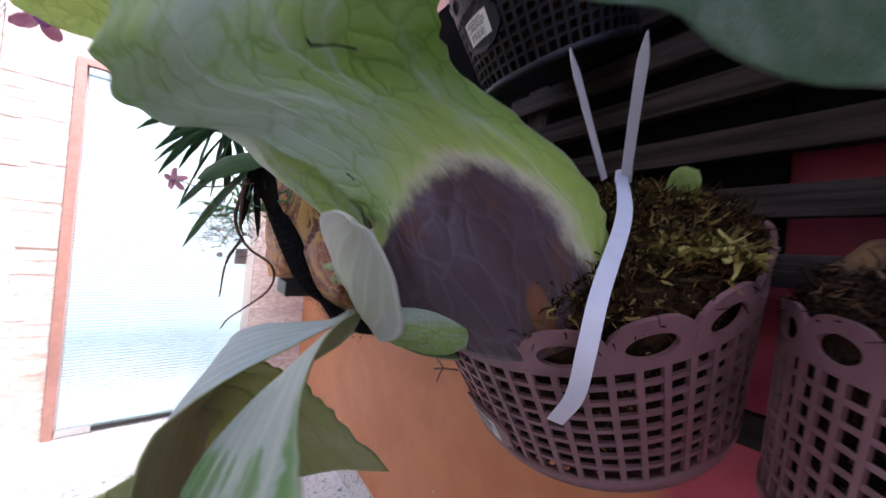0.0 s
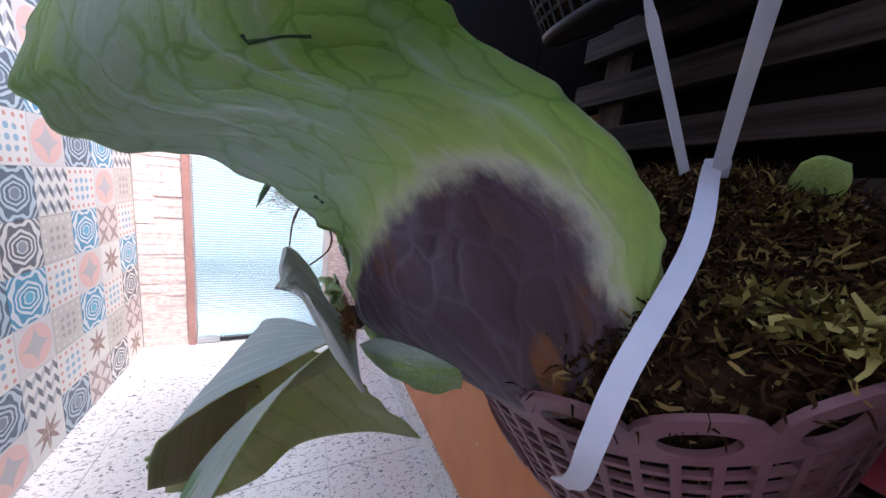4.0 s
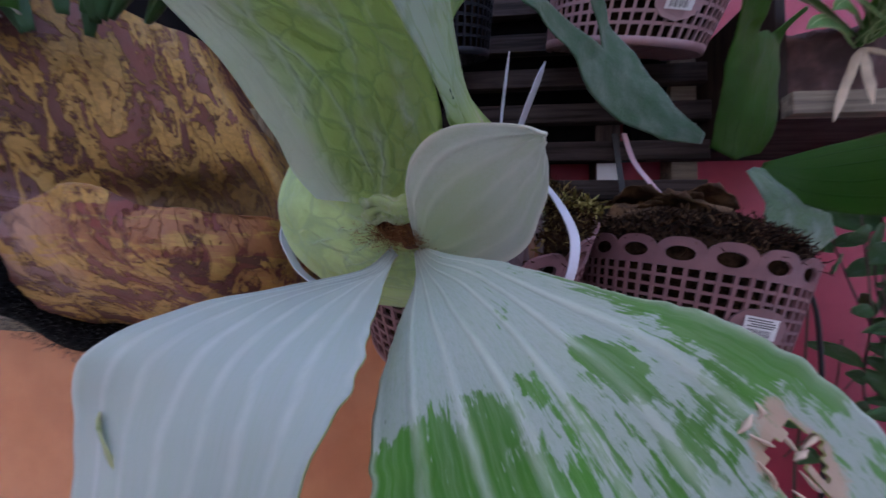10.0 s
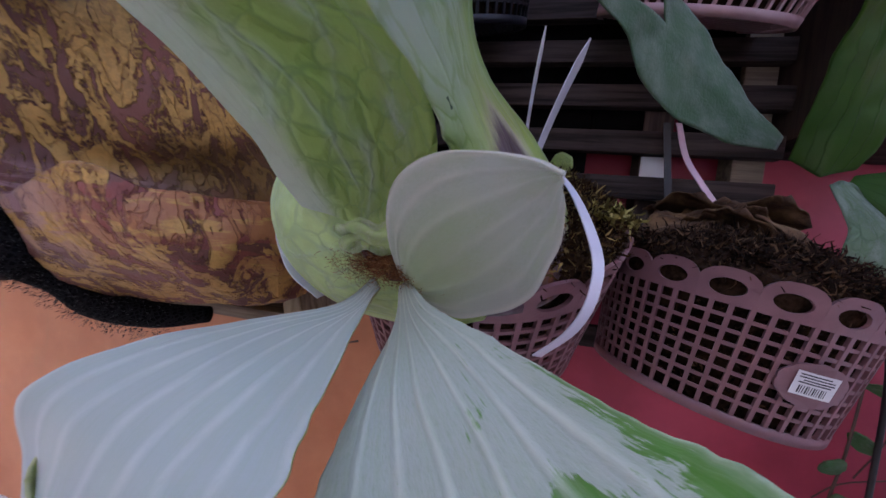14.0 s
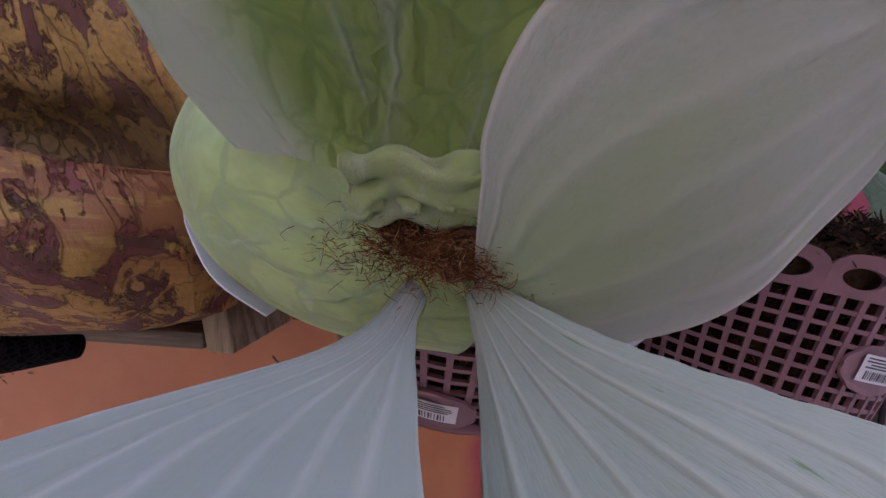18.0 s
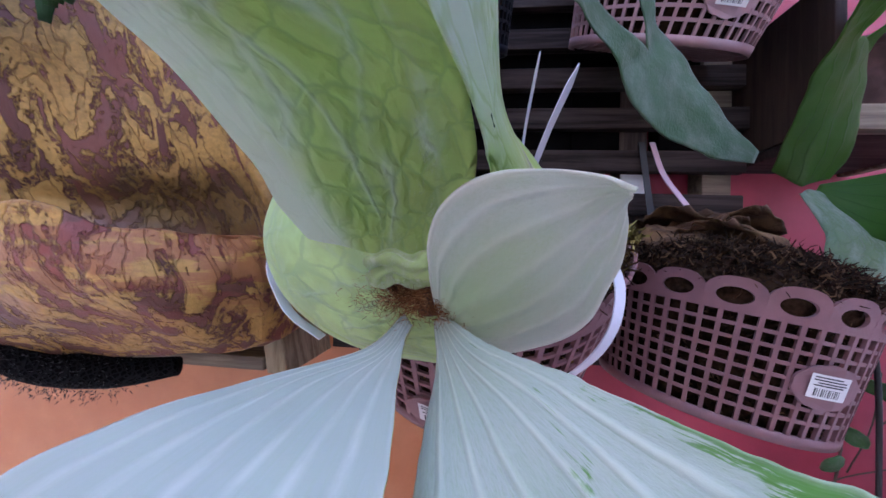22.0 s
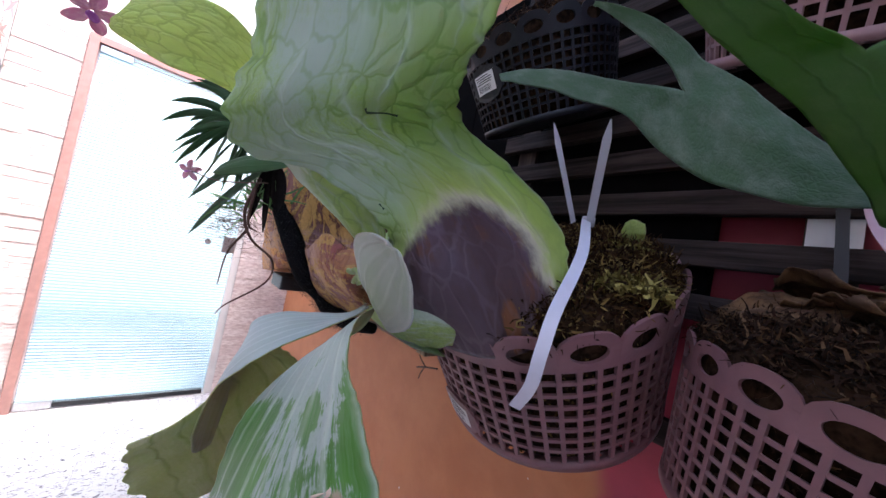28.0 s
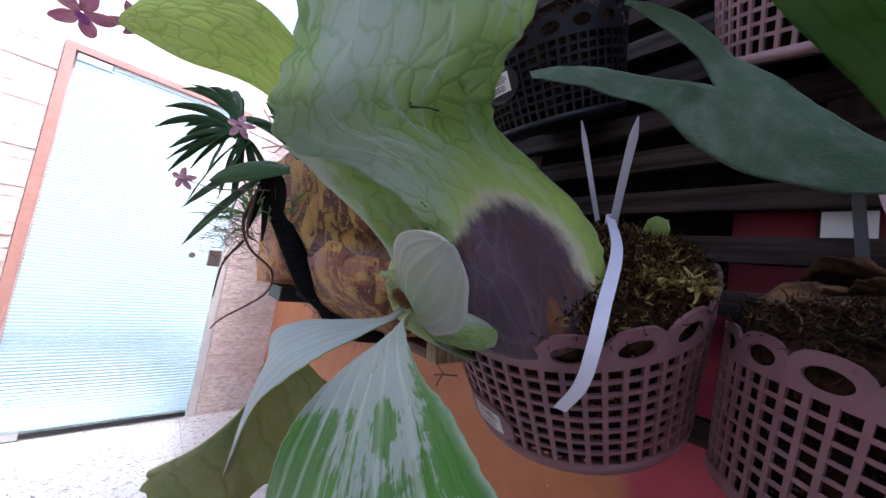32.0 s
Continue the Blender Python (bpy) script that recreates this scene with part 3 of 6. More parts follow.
# ---- mesh helpers ----
def mesh_ob(name, verts, faces, mats, parent=None, label="", smooth=True, slots=None, uvs=None):
    me = bpy.data.meshes.new(name)
    me.from_pydata([tuple(map(float, v)) for v in verts], [], [tuple(map(int, f)) for f in faces])
    for mt in (mats if isinstance(mats, (list, tuple)) else [mats]):
        me.materials.append(mt)
    if slots is not None:
        me.polygons.foreach_set("material_index", np.array(slots, dtype=np.int32))
    if uvs is not None:
        lay = me.uv_layers.new(name="UVMap")
        idx = np.empty(len(me.loops), dtype=np.int32)
        me.loops.foreach_get("vertex_index", idx)
        lay.data.foreach_set("uv", np.asarray(uvs, dtype=np.float32)[idx].ravel())
    me.polygons.foreach_set("use_smooth", np.full(len(me.polygons), smooth))
    me.update()
    ob = new(name, me)
    if parent is not None:
        ob.parent = parent
    if label:
        tagged(ob, label)
    return ob


def part(name, bm, material, parent, label="", smooth=False):
    bmesh.ops.recalc_face_normals(bm, faces=bm.faces)
    me = bpy.data.meshes.new(name)
    bm.to_mesh(me)
    bm.free()
    for mt in (material if isinstance(material, (list, tuple)) else [material]):
        me.materials.append(mt)
    me.polygons.foreach_set("use_smooth", np.full(len(me.polygons), smooth))
    ob = new(name, me)
    if parent is not None:
        ob.parent = parent
    if label:
        tagged(ob, label)
    return ob


def empty(name, loc, label, category, group="", kind=""):
    ob = new(name)
    ob.location = loc
    bpy.context.view_layer.update()
    return tagged(ob, label, category, group, kind)


def box_bm(lo, hi, bevel=0.0, bm=None):
    bm = bm or bmesh.new()
    g = bmesh.ops.create_cube(bm, size=1.0)
    c, s = [(a + b) / 2 for a, b in zip(lo, hi)], [b - a for a, b in zip(lo, hi)]
    bmesh.ops.transform(bm, verts=g["verts"], matrix=Matrix.Translation(c) @ Matrix.Diagonal((*s, 1)))
    if bevel:
        es = {e for v in g["verts"] for e in v.link_edges}
        bmesh.ops.bevel(bm, geom=list(es), offset=bevel, segments=2, affect="EDGES", profile=0.6)
    return bm


def keep(ob, parent):
    """Put ob under parent without moving it."""
    ob.parent = parent
    ob.matrix_parent_inverse = parent.matrix_world.inverted()
    return ob


def spline(p, n):
    """Rows of points, at n even steps along a Catmull-Rom curve through p (axis 0)."""
    p = np.asarray(p, float)
    q = np.concatenate([2 * p[:1] - p[1:2], p, 2 * p[-1:] - p[-2:-1]])
    out = []
    for s in np.linspace(0, len(p) - 1, n):
        i = min(int(s), len(p) - 2)
        f = s - i
        a, b, c, d = q[i], q[i + 1], q[i + 2], q[i + 3]
        out.append(0.5 * (2 * b + (c - a) * f + (2 * a - 5 * b + 4 * c - d) * f**2 + (3 * b - a - 3 * c + d) * f**3))
    return np.array(out)


def grid_of(cage, nv, nu):
    rows = spline(np.array(cage, float), nv)
    return np.swapaxes(spline(np.swapaxes(rows, 0, 1), nu), 0, 1)


def normals_of(g):
    dv, du = np.gradient(g, axis=0), np.gradient(g, axis=1)
    n = np.cross(du, dv)
    return n / (np.linalg.norm(n, axis=-1, keepdims=True) + 1e-9)


def waves(shape, amp, seed, edge=1.0):
    """Soft ripples over a sheet, stronger towards its side edges."""
    nv, nu = shape
    v, u = np.meshgrid(np.linspace(0, 1, nv), np.linspace(0, 1, nu), indexing="ij")
    out = np.zeros(shape)
    for i in range(nv):
        for j in range(nu):
            out[i, j] = noise.noise(Vector((u[i, j] * 3 + seed * 7.3, v[i, j] * 5, seed)))
    return amp * out * (0.35 + edge * np.abs(2 * u - 1) ** 2)


def sheet(name, cage, mats, thick=0.0012, nv=40, nu=24, ripple=0.002, seed=1, parent=None, label="", frill=0.0, rounded=0.0, hole=None):
    """A leaf: a spline cage blown up into a thin solid with a front and a back material."""
    g = grid_of(cage, nv, nu)
    if rounded:
        f = np.clip((np.linspace(0, 1, nv) - rounded) / (1 - rounded), 0, 1)
        half = np.sqrt(1 - 0.86 * f**2.2)
        pos = 0.5 + (np.linspace(0, 1, nu)[None, :] - 0.5) * half[:, None]
        g = np.array([[[np.interp(pos[i, j], np.linspace(0, 1, nu), g[i, :, c]) for c in range(3)] for j in range(nu)] for i in range(nv)])
    n = normals_of(g)
    g = g + n * waves(g.shape[:2], ripple, seed)[..., None]
    if frill:
        side = g[:, -1] - g[:, 0]
        w = np.array([noise.noise(Vector((i * 0.33, seed * 3.1, 0.7))) for i in range(nv)])[:, None]
        w2 = np.array([noise.noise(Vector((i * 0.33, seed * 3.1, 4.7))) for i in range(nv)])[:, None]
        uu = np.linspace(0, 1, nu)[None, :, None]
        g = g + frill * (w[:, None] * uu**6 - w2[:, None] * (1 - uu) ** 6) * side[:, None]
    n = normals_of(g)
    a, b = g + n * (thick / 2), g - n * (thick / 2)
    verts = np.concatenate([a.reshape(-1, 3), b.reshape(-1, 3)])
    m = nv * nu
    uu, vv = np.meshgrid(np.linspace(0, 1, nu), np.linspace(0, 1, nv))
    uv = np.tile(np.stack([uu, vv], -1).reshape(-1, 2), (2, 1))
    faces, slots = [], []
    for i in range(nv - 1):
        for j in range(nu - 1):
            k = i * nu + j
            if hole:
                du, dv = (j + 0.5) / (nu - 1) - hole[0], (i + 0.5) / (nv - 1) - hole[1]
                if math.hypot(du / hole[2], dv / hole[3]) + 1.5 * noise.noise(Vector((du * 34, dv * 40, 3.1))) < 1:
                    continue
            faces += [(k, k + 1, k + nu + 1, k + nu), (m + k, m + k + nu, m + k + nu + 1, m + k + 1)]
            slots += [0, 1]
    ring = [j for j in range(nu)] + [i * nu + nu - 1 for i in range(1, nv)] + [(nv - 1) * nu + j for j in range(nu - 2, -1, -1)] + [i * nu for i in range(nv - 2, 0, -1)]
    for p, q in zip(ring, ring[1:] + ring[:1]):
        faces.append((p, m + p, m + q, q))
        slots.append(0)
    return mesh_ob(name, verts, faces, list(mats), parent, label, True, slots, uv)


def tube(name, pts, rad, mat, parent=None, label="", sides=8, n=24, flat=1.0, twist=0.0):
    """A round or flat rod along a curve; rad: one radius or one for each point."""
    c = spline(pts, n)
    r = np.interp(np.linspace(0, 1, n), np.linspace(0, 1, len(np.atleast_1d(rad))), np.atleast_1d(rad)) if np.ndim(rad) else np.full(n, rad)
    t = np.gradient(c, axis=0)
    t /= np.linalg.norm(t, axis=1, keepdims=True) + 1e-9
    up = np.array([0.13, 0.2, 0.97])
    verts, faces = [], []
    for i in range(n):
        s = np.cross(t[i], up)
        s /= np.linalg.norm(s) + 1e-9
        w = np.cross(s, t[i])
        for k in range(sides):
            a = 2 * math.pi * k / sides + twist
            verts.append(c[i] + r[i] * (math.cos(a) * s + flat * math.sin(a) * w))
    for i in range(n - 1):
        for k in range(sides):
            q = (k + 1) % sides
            faces.append((i * sides + k, i * sides + q, (i + 1) * sides + q, (i + 1) * sides + k))
    faces += [tuple(range(sides - 1, -1, -1)), tuple((n - 1) * sides + k for k in range(sides))]
    return mesh_ob(name, verts, faces, mat, parent, label)


def ribbon(name, pts, width, thick, mat, side, parent=None, label="", n=30, point=False):
    """A flat strap along a curve, its breadth along side; point: a pointed last end."""
    c = spline(pts, n)
    t = np.gradient(c, axis=0)
    t /= np.linalg.norm(t, axis=1, keepdims=True) + 1e-9
    sd = spline(np.array(side, float), n) if np.ndim(side) == 2 else np.tile(np.array(side, float), (n, 1))
    verts, faces = [], []
    for i in range(n):
        s = sd[i] - t[i] * (sd[i] @ t[i])
        s /= np.linalg.norm(s) + 1e-9
        w = np.cross(s, t[i])
        h = width / 2 * (min(1, (n - 1 - i) / 2.0 + 0.12) if point else 1)
        for a, b in ((1, 1), (1, -1), (-1, -1), (-1, 1)):
            verts.append(c[i] + a * h * s + b * thick / 2 * w)
    for i in range(n - 1):
        for k in range(4):
            q = (k + 1) % 4
            faces.append((i * 4 + k, i * 4 + q, (i + 1) * 4 + q, (i + 1) * 4 + k))
    faces += [(3, 2, 1, 0), tuple((n - 1) * 4 + k for k in range(4))]
    return mesh_ob(name, verts, faces, mat, parent, label, False)


def strands(name, count, place, length, width, mat, seed, parent=None, label="", curl=0.8):
    """Loose fibres: place(rng) gives a foot and a direction."""
    rng = np.random.default_rng(seed)
    verts, faces = [], []
    for _ in range(count):
        p, d = place(rng)
        d = d / (np.linalg.norm(d) + 1e-9)
        L = length * rng.uniform(0.4, 1.4)
        side = np.cross(d, rng.normal(size=3))
        side /= np.linalg.norm(side) + 1e-9
        k = len(verts)
        c = np.array(p, float)
        for i in range(4):
            w = width * (1 - 0.22 * i) * rng.uniform(0.7, 1.3)
            verts += [c - side * w / 2, c + side * w / 2]
            d = d + rng.normal(size=3) * curl * 0.5
            d /= np.linalg.norm(d) + 1e-9
            c = c + d * L / 3
        for i in range(3):
            a = k + 2 * i
            faces.append((a, a + 1, a + 3, a + 2))
    ob = mesh_ob(name, verts, faces, mat, parent, label)
    return tagged(ob, kind="stuff")


# ---- structure ----
NORTH_Y, WEST_X, SOUTH_Y = 0.575, -2.37, -0.95
bm = box_bm((-2.6, NORTH_Y, -0.1), (3.2, NORTH_Y + 0.15, 2.75))
tagged(part("wall_north", bm, PAINT, None), "rough wall painted orange, with red paint over its eastern half", "wall", kind="structure")
floor = tagged(part("floor", box_bm((-3.2, -3.4, -0.1), (3.2, NORTH_Y, -0.004)), GROUT, None), "pale speckled granite floor in large square tiles", "floor", kind="structure")
for ix in range(-6, 7):
    for iy in range(-7, 2):
        x0, y0 = ix * 0.45 - 0.12, iy * 0.45 + 0.13
        x1, y1 = min(x0 + 0.447, 3.2), min(y0 + 0.447, NORTH_Y)
        if y1 - y0 < 0.05 or x0 < -3.1:
            continue
        keep(part("floor_tile", box_bm((x0, y0, -0.02), (x1, y1, 0), 0.0), GRANITE, None), floor)
for x0 in np.arange(-2.37, 3.0, 0.6):
    tagged(part("baseboard", box_bm((x0 + 0.001, NORTH_Y - 0.012, 0), (x0 + 0.599, NORTH_Y, 0.13), 0.002), GRANITE, None), "granite skirting along the painted wall", "baseboard", kind="structure")

# west wall: ledger stone either side of the glass door
DOOR_Y0, DOOR_Y1, DOOR_H = -0.66, 0.17, 2.06
wall_w = tagged(new("wall_west"), "wall clad in pale pink ledger stone around a glass door", "wall", kind="structure")
for nm, lo, hi in (("pier", (WEST_X - 0.15, SOUTH_Y - 0.15, -0.1), (WEST_X, DOOR_Y0 - 0.04, 2.75)), ("pier", (WEST_X - 0.15, DOOR_Y1 + 0.04, -0.1), (WEST_X, NORTH_Y, 2.75)), ("lintel", (WEST_X - 0.15, DOOR_Y0 - 0.04, DOOR_H + 0.04), (WEST_X, DOOR_Y1 + 0.04, 2.75))):
    part(nm, box_bm(lo, hi), CONCRETE, wall_w)
rng = np.random.default_rng(5)
for y0, y1, ztop in ((SOUTH_Y, DOOR_Y0 - 0.045, 2.75), (DOOR_Y1 + 0.045, NORTH_Y, 2.75)):
    z = 0.0
    while z < ztop - 0.01:
        h = float(rng.choice((0.022, 0.032, 0.042)))
        cut = y0 + (y1 - y0) * rng.uniform(0.3, 0.7)
        for a, b in ((y0, cut), (cut, y1)):
            d = rng.uniform(0.009, 0.016)
            part("stone", box_bm((WEST_X, a + 0.0006, z + 0.0006), (WEST_X + d, b - 0.0006, min(z + h, ztop) - 0.0006)), STONE, wall_w)
        z += h

# glass door
door = empty("door_1", (WEST_X, 0, 0), "ribbed clear glass door in a reddish-brown frame, lit from behind", "door", kind="structure")
for nm, lo, hi, mt in (("door_frame", (WEST_X - 0.05, DOOR_Y0 - 0.04, 0), (WEST_X + 0.03, DOOR_Y0, DOOR_H + 0.04), FRAME_RED), ("door_frame", (WEST_X - 0.05, DOOR_Y1, 0), (WEST_X + 0.008, DOOR_Y1 + 0.04, DOOR_H + 0.04), CONCRETE),
                       ("door_frame", (WEST_X - 0.05, DOOR_Y0, DOOR_H), (WEST_X + 0.03, DOOR_Y1, DOOR_H + 0.04), FRAME_RED), ("bottom_rail", (WEST_X - 0.02, DOOR_Y0 + 0.14, 0.008), (WEST_X + 0.012, DOOR_Y1 - 0.01, 0.035), BLACK),
                       ("patch_fitting", (WEST_X - 0.02, DOOR_Y0 + 0.005, 0.008), (WEST_X + 0.02, DOOR_Y0 + 0.14, 0.05), METAL), ("patch_fitting", (WEST_X - 0.02, DOOR_Y0 + 0.005, DOOR_H - 0.045), (WEST_X + 0.02, DOOR_Y0 + 0.14, DOOR_H - 0.005), METAL),
                       ("lock_case", (WEST_X - 0.02, DOOR_Y1 - 0.075, 1.0), (WEST_X + 0.03, DOOR_Y1 - 0.005, 1.11), METAL)):
    keep(part(nm, box_bm(lo, hi, 0.003), mt, None), door)
pane = keep(part("glass_pane", box_bm((WEST_X - 0.005, DOOR_Y0 + 0.003, 0.036), (WEST_X + 0.005, DOOR_Y1 - 0.003, DOOR_H - 0.003)), GLASS, None), door)
pane.visible_shadow = False
bm = bmesh.new()
bmesh.ops.create_cone(bm, cap_ends=True, segments=20, radius1=0.018, radius2=0.018, depth=0.02, matrix=Matrix.Translation((WEST_X + 0.012, DOOR_Y1 - 0.16, 1.06)) @ Matrix.Rotation(radians(90), 4, "Y"))
keep(part("glass_knob", bm, METAL, None), door)
tagged(part("backdrop", box_bm((WEST_X - 1.3, -2.6, -0.1), (WEST_X - 1.28, 2.4, 3.6)), GLOW, None), "bright overcast daylight beyond the glass door", "backdrop", kind="structure")

# south wall with patchwork tiles, west of the open side
# the unseen eastern stretch is added to cut light from the south-east
wall_s = tagged(part("wall_south", box_bm((WEST_X, SOUTH_Y - 0.15, -0.1), (2.0, SOUTH_Y - 0.004, 2.75)), GROUT, None), "wall covered in patchwork patterned cement tiles", "wall", kind="structure")
rng = np.random.default_rng(11)
tile_data = {}
bm0 = box_bm((0, 0, 0), (0.197, 0.006, 0.197))
uvl = bm0.loops.layers.uv.new("UVMap")
for f in bm0.faces:
    for lp in f.loops:
        lp[uvl].uv = (lp.vert.co.x / 0.197, lp.vert.co.z / 0.197)
for i in range(21):
    for k in range(13):
        kind = (i * 2 + k * 5 + int(rng.integers(0, 2))) % len(TILES)
        if kind not in tile_data:
            me = bpy.data.meshes.new("wall_tile")
            bm0.to_mesh(me)
            me.materials.append(TILES[kind])
            tile_data[kind] = me
        o = new("wall_tile", tile_data[kind])
        o.parent = wall_s
        o.location = (WEST_X + 0.03 + i * 0.199, SOUTH_Y - 0.004, 0.005 + k * 0.199)
bm0.free()
tagged(part("wall_east", box_bm((3.2, -3.4, -0.1), (3.35, NORTH_Y + 0.15, 2.75)), CONCRETE, None), "plain plastered wall", "wall", kind="structure")
# unseen slab added overhead; its edges shape the skylight on the ferns
tagged(part("ceiling", box_bm((-1.0, -0.42, 2.75), (3.35, NORTH_Y + 0.15, 2.87)), UNSEEN_ROOF, None), "unseen roof slab added to keep skylight off the pallet wall", "ceiling", kind="structure")

# ---- pallet on the wall ----
pallet = empty("wooden_pallet", (0.2, 0.54, 1.0), "dark weathered wooden pallet fixed upright on the wall", "pallet")
rng = np.random.default_rng(3)
for i, z in enumerate((1.005, 1.225, 1.315, 1.405, 1.493, 1.58, 1.67, 1.76, 1.85, 1.94, 2.03)):
    x0, x1 = -0.30 + rng.uniform(-0.008, 0.008), 0.53 + rng.uniform(-0.012, 0.012)
    dz = rng.uniform(-0.003, 0.003)
    keep(part("slat", box_bm((x0, 0.505, z - 0.022 + dz), (x1, 0.527, z + 0.022 + dz), 0.0025), WOOD, None), pallet)
for x0 in (-0.255, 0.296, 0.46):
    keep(part("stringer", box_bm((x0, 0.5275, 0.975), (x0 + 0.055, NORTH_Y - 0.001, 2.06), 0.002), WOOD_GREY if x0 > 0.3 else WOOD_DARK, None), pallet)

# black sheets added in place of shade on the wall behind slats and planters
tagged(part("plastic_sheet", box_bm((-0.195, 0.53, 1.245), (0.195, 0.571, 2.08), 0.002), SHADE_BACKING, None), "black sheet added for the shade behind the pallet slats", "plastic sheet")
tagged(part("plastic_sheet", box_bm((0.197, 0.53, 1.395), (0.30, 0.571, 2.08), 0.002), SHADE_BACKING, None), "black sheet added for the shade behind the upper slats", "plastic sheet")
tagged(part("plastic_sheet", box_bm((-0.478, 0.53, 1.475), (-0.257, 0.571, 2.08), 0.002), SHADE_BACKING, None), "black sheet added for the shade beside the pallet slats", "plastic sheet")
tagged(part("plastic_sheet", box_bm((-1.45, 0.53, 1.36), (-0.48, 0.571, 2.08), 0.002), SHADE_BACKING, None), "black sheet added to darken the wall above the bark planters", "plastic sheet")
tagged(part("plastic_sheet", box_bm((0.375, 0.53, 1.435), (0.455, 0.571, 2.08), 0.002), SHADE_BACKING, None), "black sheet added for the shade behind the upper slats", "plastic sheet")

# ---- ledge of the left-hand shelf ----
shelf = empty("wooden_shelf", (-0.75, 0.43, 1.0), "weathered wooden shelf box on the wall under the bark planters", "shelf")
keep(part("board", box_bm((-1.56, 0.397, 0.962), (-0.392, 0.420, 0.988), 0.003), WOOD_GREY, None, "weathered front edge board"), shelf)
keep(part("board", box_bm((-1.54, 0.424, 0.962), (-0.392, NORTH_Y - 0.001, 0.984), 0.003), WOOD_GREY, None), shelf)
bm = box_bm((-0.381, 0.392, 0.960), (-0.340, NORTH_Y - 0.001, 1.47), 0.004)
for v in bm.verts:
    v.co.x -= (v.co.z - 0.960) * 0.21
keep(part("side_board", bm, WOOD_POST, None, "pale leaning side board"), shelf)
keep(part("side_board", box_bm((-1.585, 0.40, 0.955), (-1.562, NORTH_Y - 0.001, 1.40), 0.003), WOOD_GREY, None), shelf)


def slab(name, cage, depth, mat, label, category, nv=46, nu=40, rough=0.006, seed=1, lip=0):
    """A heavy solid with a modelled front, closed to a flat back."""
    g = grid_of(cage, nv, nu)
    n = normals_of(g)
    h = np.zeros((nv, nu))
    for i in range(nv):
        for j in range(nu):
            p = Vector(g[i, j])
            h[i, j] = noise.fractal(Vector((p.x * 26, p.y * 26, p.z * 15)) + Vector((seed, 0, 0)), 0.9, 2.1, 4)
    g = g + n * (h * rough)[..., None]
    c = g.mean(axis=(0, 1))
    loops = [g]
    for f, s in ((0.22, 1.03), (0.7, 1.0), (1.0, 0.9)):
        q = c + (g - c) * s
        q[..., 1] = g[..., 1] * (1 - f) + depth * f
        loops.append(q)
    ring = [(0, j) for j in range(nu)] + [(i, nu - 1) for i in range(1, nv)] + [(nv - 1, j) for j in range(nu - 2, -1, -1)] + [(i, 0) for i in range(nv - 2, 0, -1)]
    verts = [tuple(v) for v in g.reshape(-1, 3)]
    faces = [(i * nu + j, i * nu + j + 1, (i + 1) * nu + j + 1, (i + 1) * nu + j) for i in range(nv - 1) for j in range(nu - 1)]
    prev = [i * nu + j for i, j in ring]
    for q in loops[1:]:
        cur = []
        for i, j in ring:
            cur.append(len(verts))
            verts.append(tuple(q[i, j]))
        faces += [(prev[k], cur[k], cur[(k + 1) % len(cur)], prev[(k + 1) % len(cur)]) for k in range(len(cur))]
        prev = cur
    faces.append(tuple(prev))
    if not lip:
        return tagged(mesh_ob(name, verts, faces, mat), label, category)
    root = empty(name, tuple(np.mean(g[0], axis=0)), label, category)
    cut = lip * (nu - 1)
    for nm, fs in (("pocket_lip", faces[:cut]), ("body", faces[cut:])):
        used = sorted({i for f in fs for i in f})
        at = {i: k for k, i in enumerate(used)}
        keep(mesh_ob(nm, [verts[i] for i in used], [tuple(at[i] for i in f) for f in fs], mat), root)
    return root


ROCK_CAGE = [
    [(-0.676, 0.2, 1.031), (-0.528, 0.25, 1.026), (-0.388, 0.27, 1.032), (-0.33, 0.3, 1.047)],
    [(-0.635, 0.15, 1.112), (-0.453, 0.14, 1.133), (-0.359, 0.17, 1.118), (-0.313, 0.27, 1.129)],
    [(-0.642, 0.13, 1.165), (-0.509, 0.125, 1.216), (-0.417, 0.16, 1.198), (-0.315, 0.26, 1.203)],
    [(-0.650, 0.129, 1.178), (-0.512, 0.145, 1.222), (-0.417, 0.19, 1.202), (-0.315, 0.264, 1.203)],
    [(-0.664, 0.130, 1.194), (-0.528, 0.280, 1.128), (-0.420, 0.350, 1.110), (-0.320, 0.320, 1.170)],
    [(-0.714, 0.122, 1.232), (-0.605, 0.290, 1.240), (-0.505, 0.362, 1.250), (-0.348, 0.345, 1.250)],
    [(-0.790, 0.098, 1.297), (-0.640, 0.220, 1.310), (-0.512, 0.315, 1.330), (-0.386, 0.330, 1.335)],
    [(-0.905, 0.078, 1.410), (-0.735, 0.150, 1.455), (-0.600, 0.265, 1.470), (-0.470, 0.315, 1.460)],
    [(-0.985, 0.070, 1.490), (-0.830, 0.120, 1.565), (-0.680, 0.215, 1.590), (-0.530, 0.305, 1.570)],
]
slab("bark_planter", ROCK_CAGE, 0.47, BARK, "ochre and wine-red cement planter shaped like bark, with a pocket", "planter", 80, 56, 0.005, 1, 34)
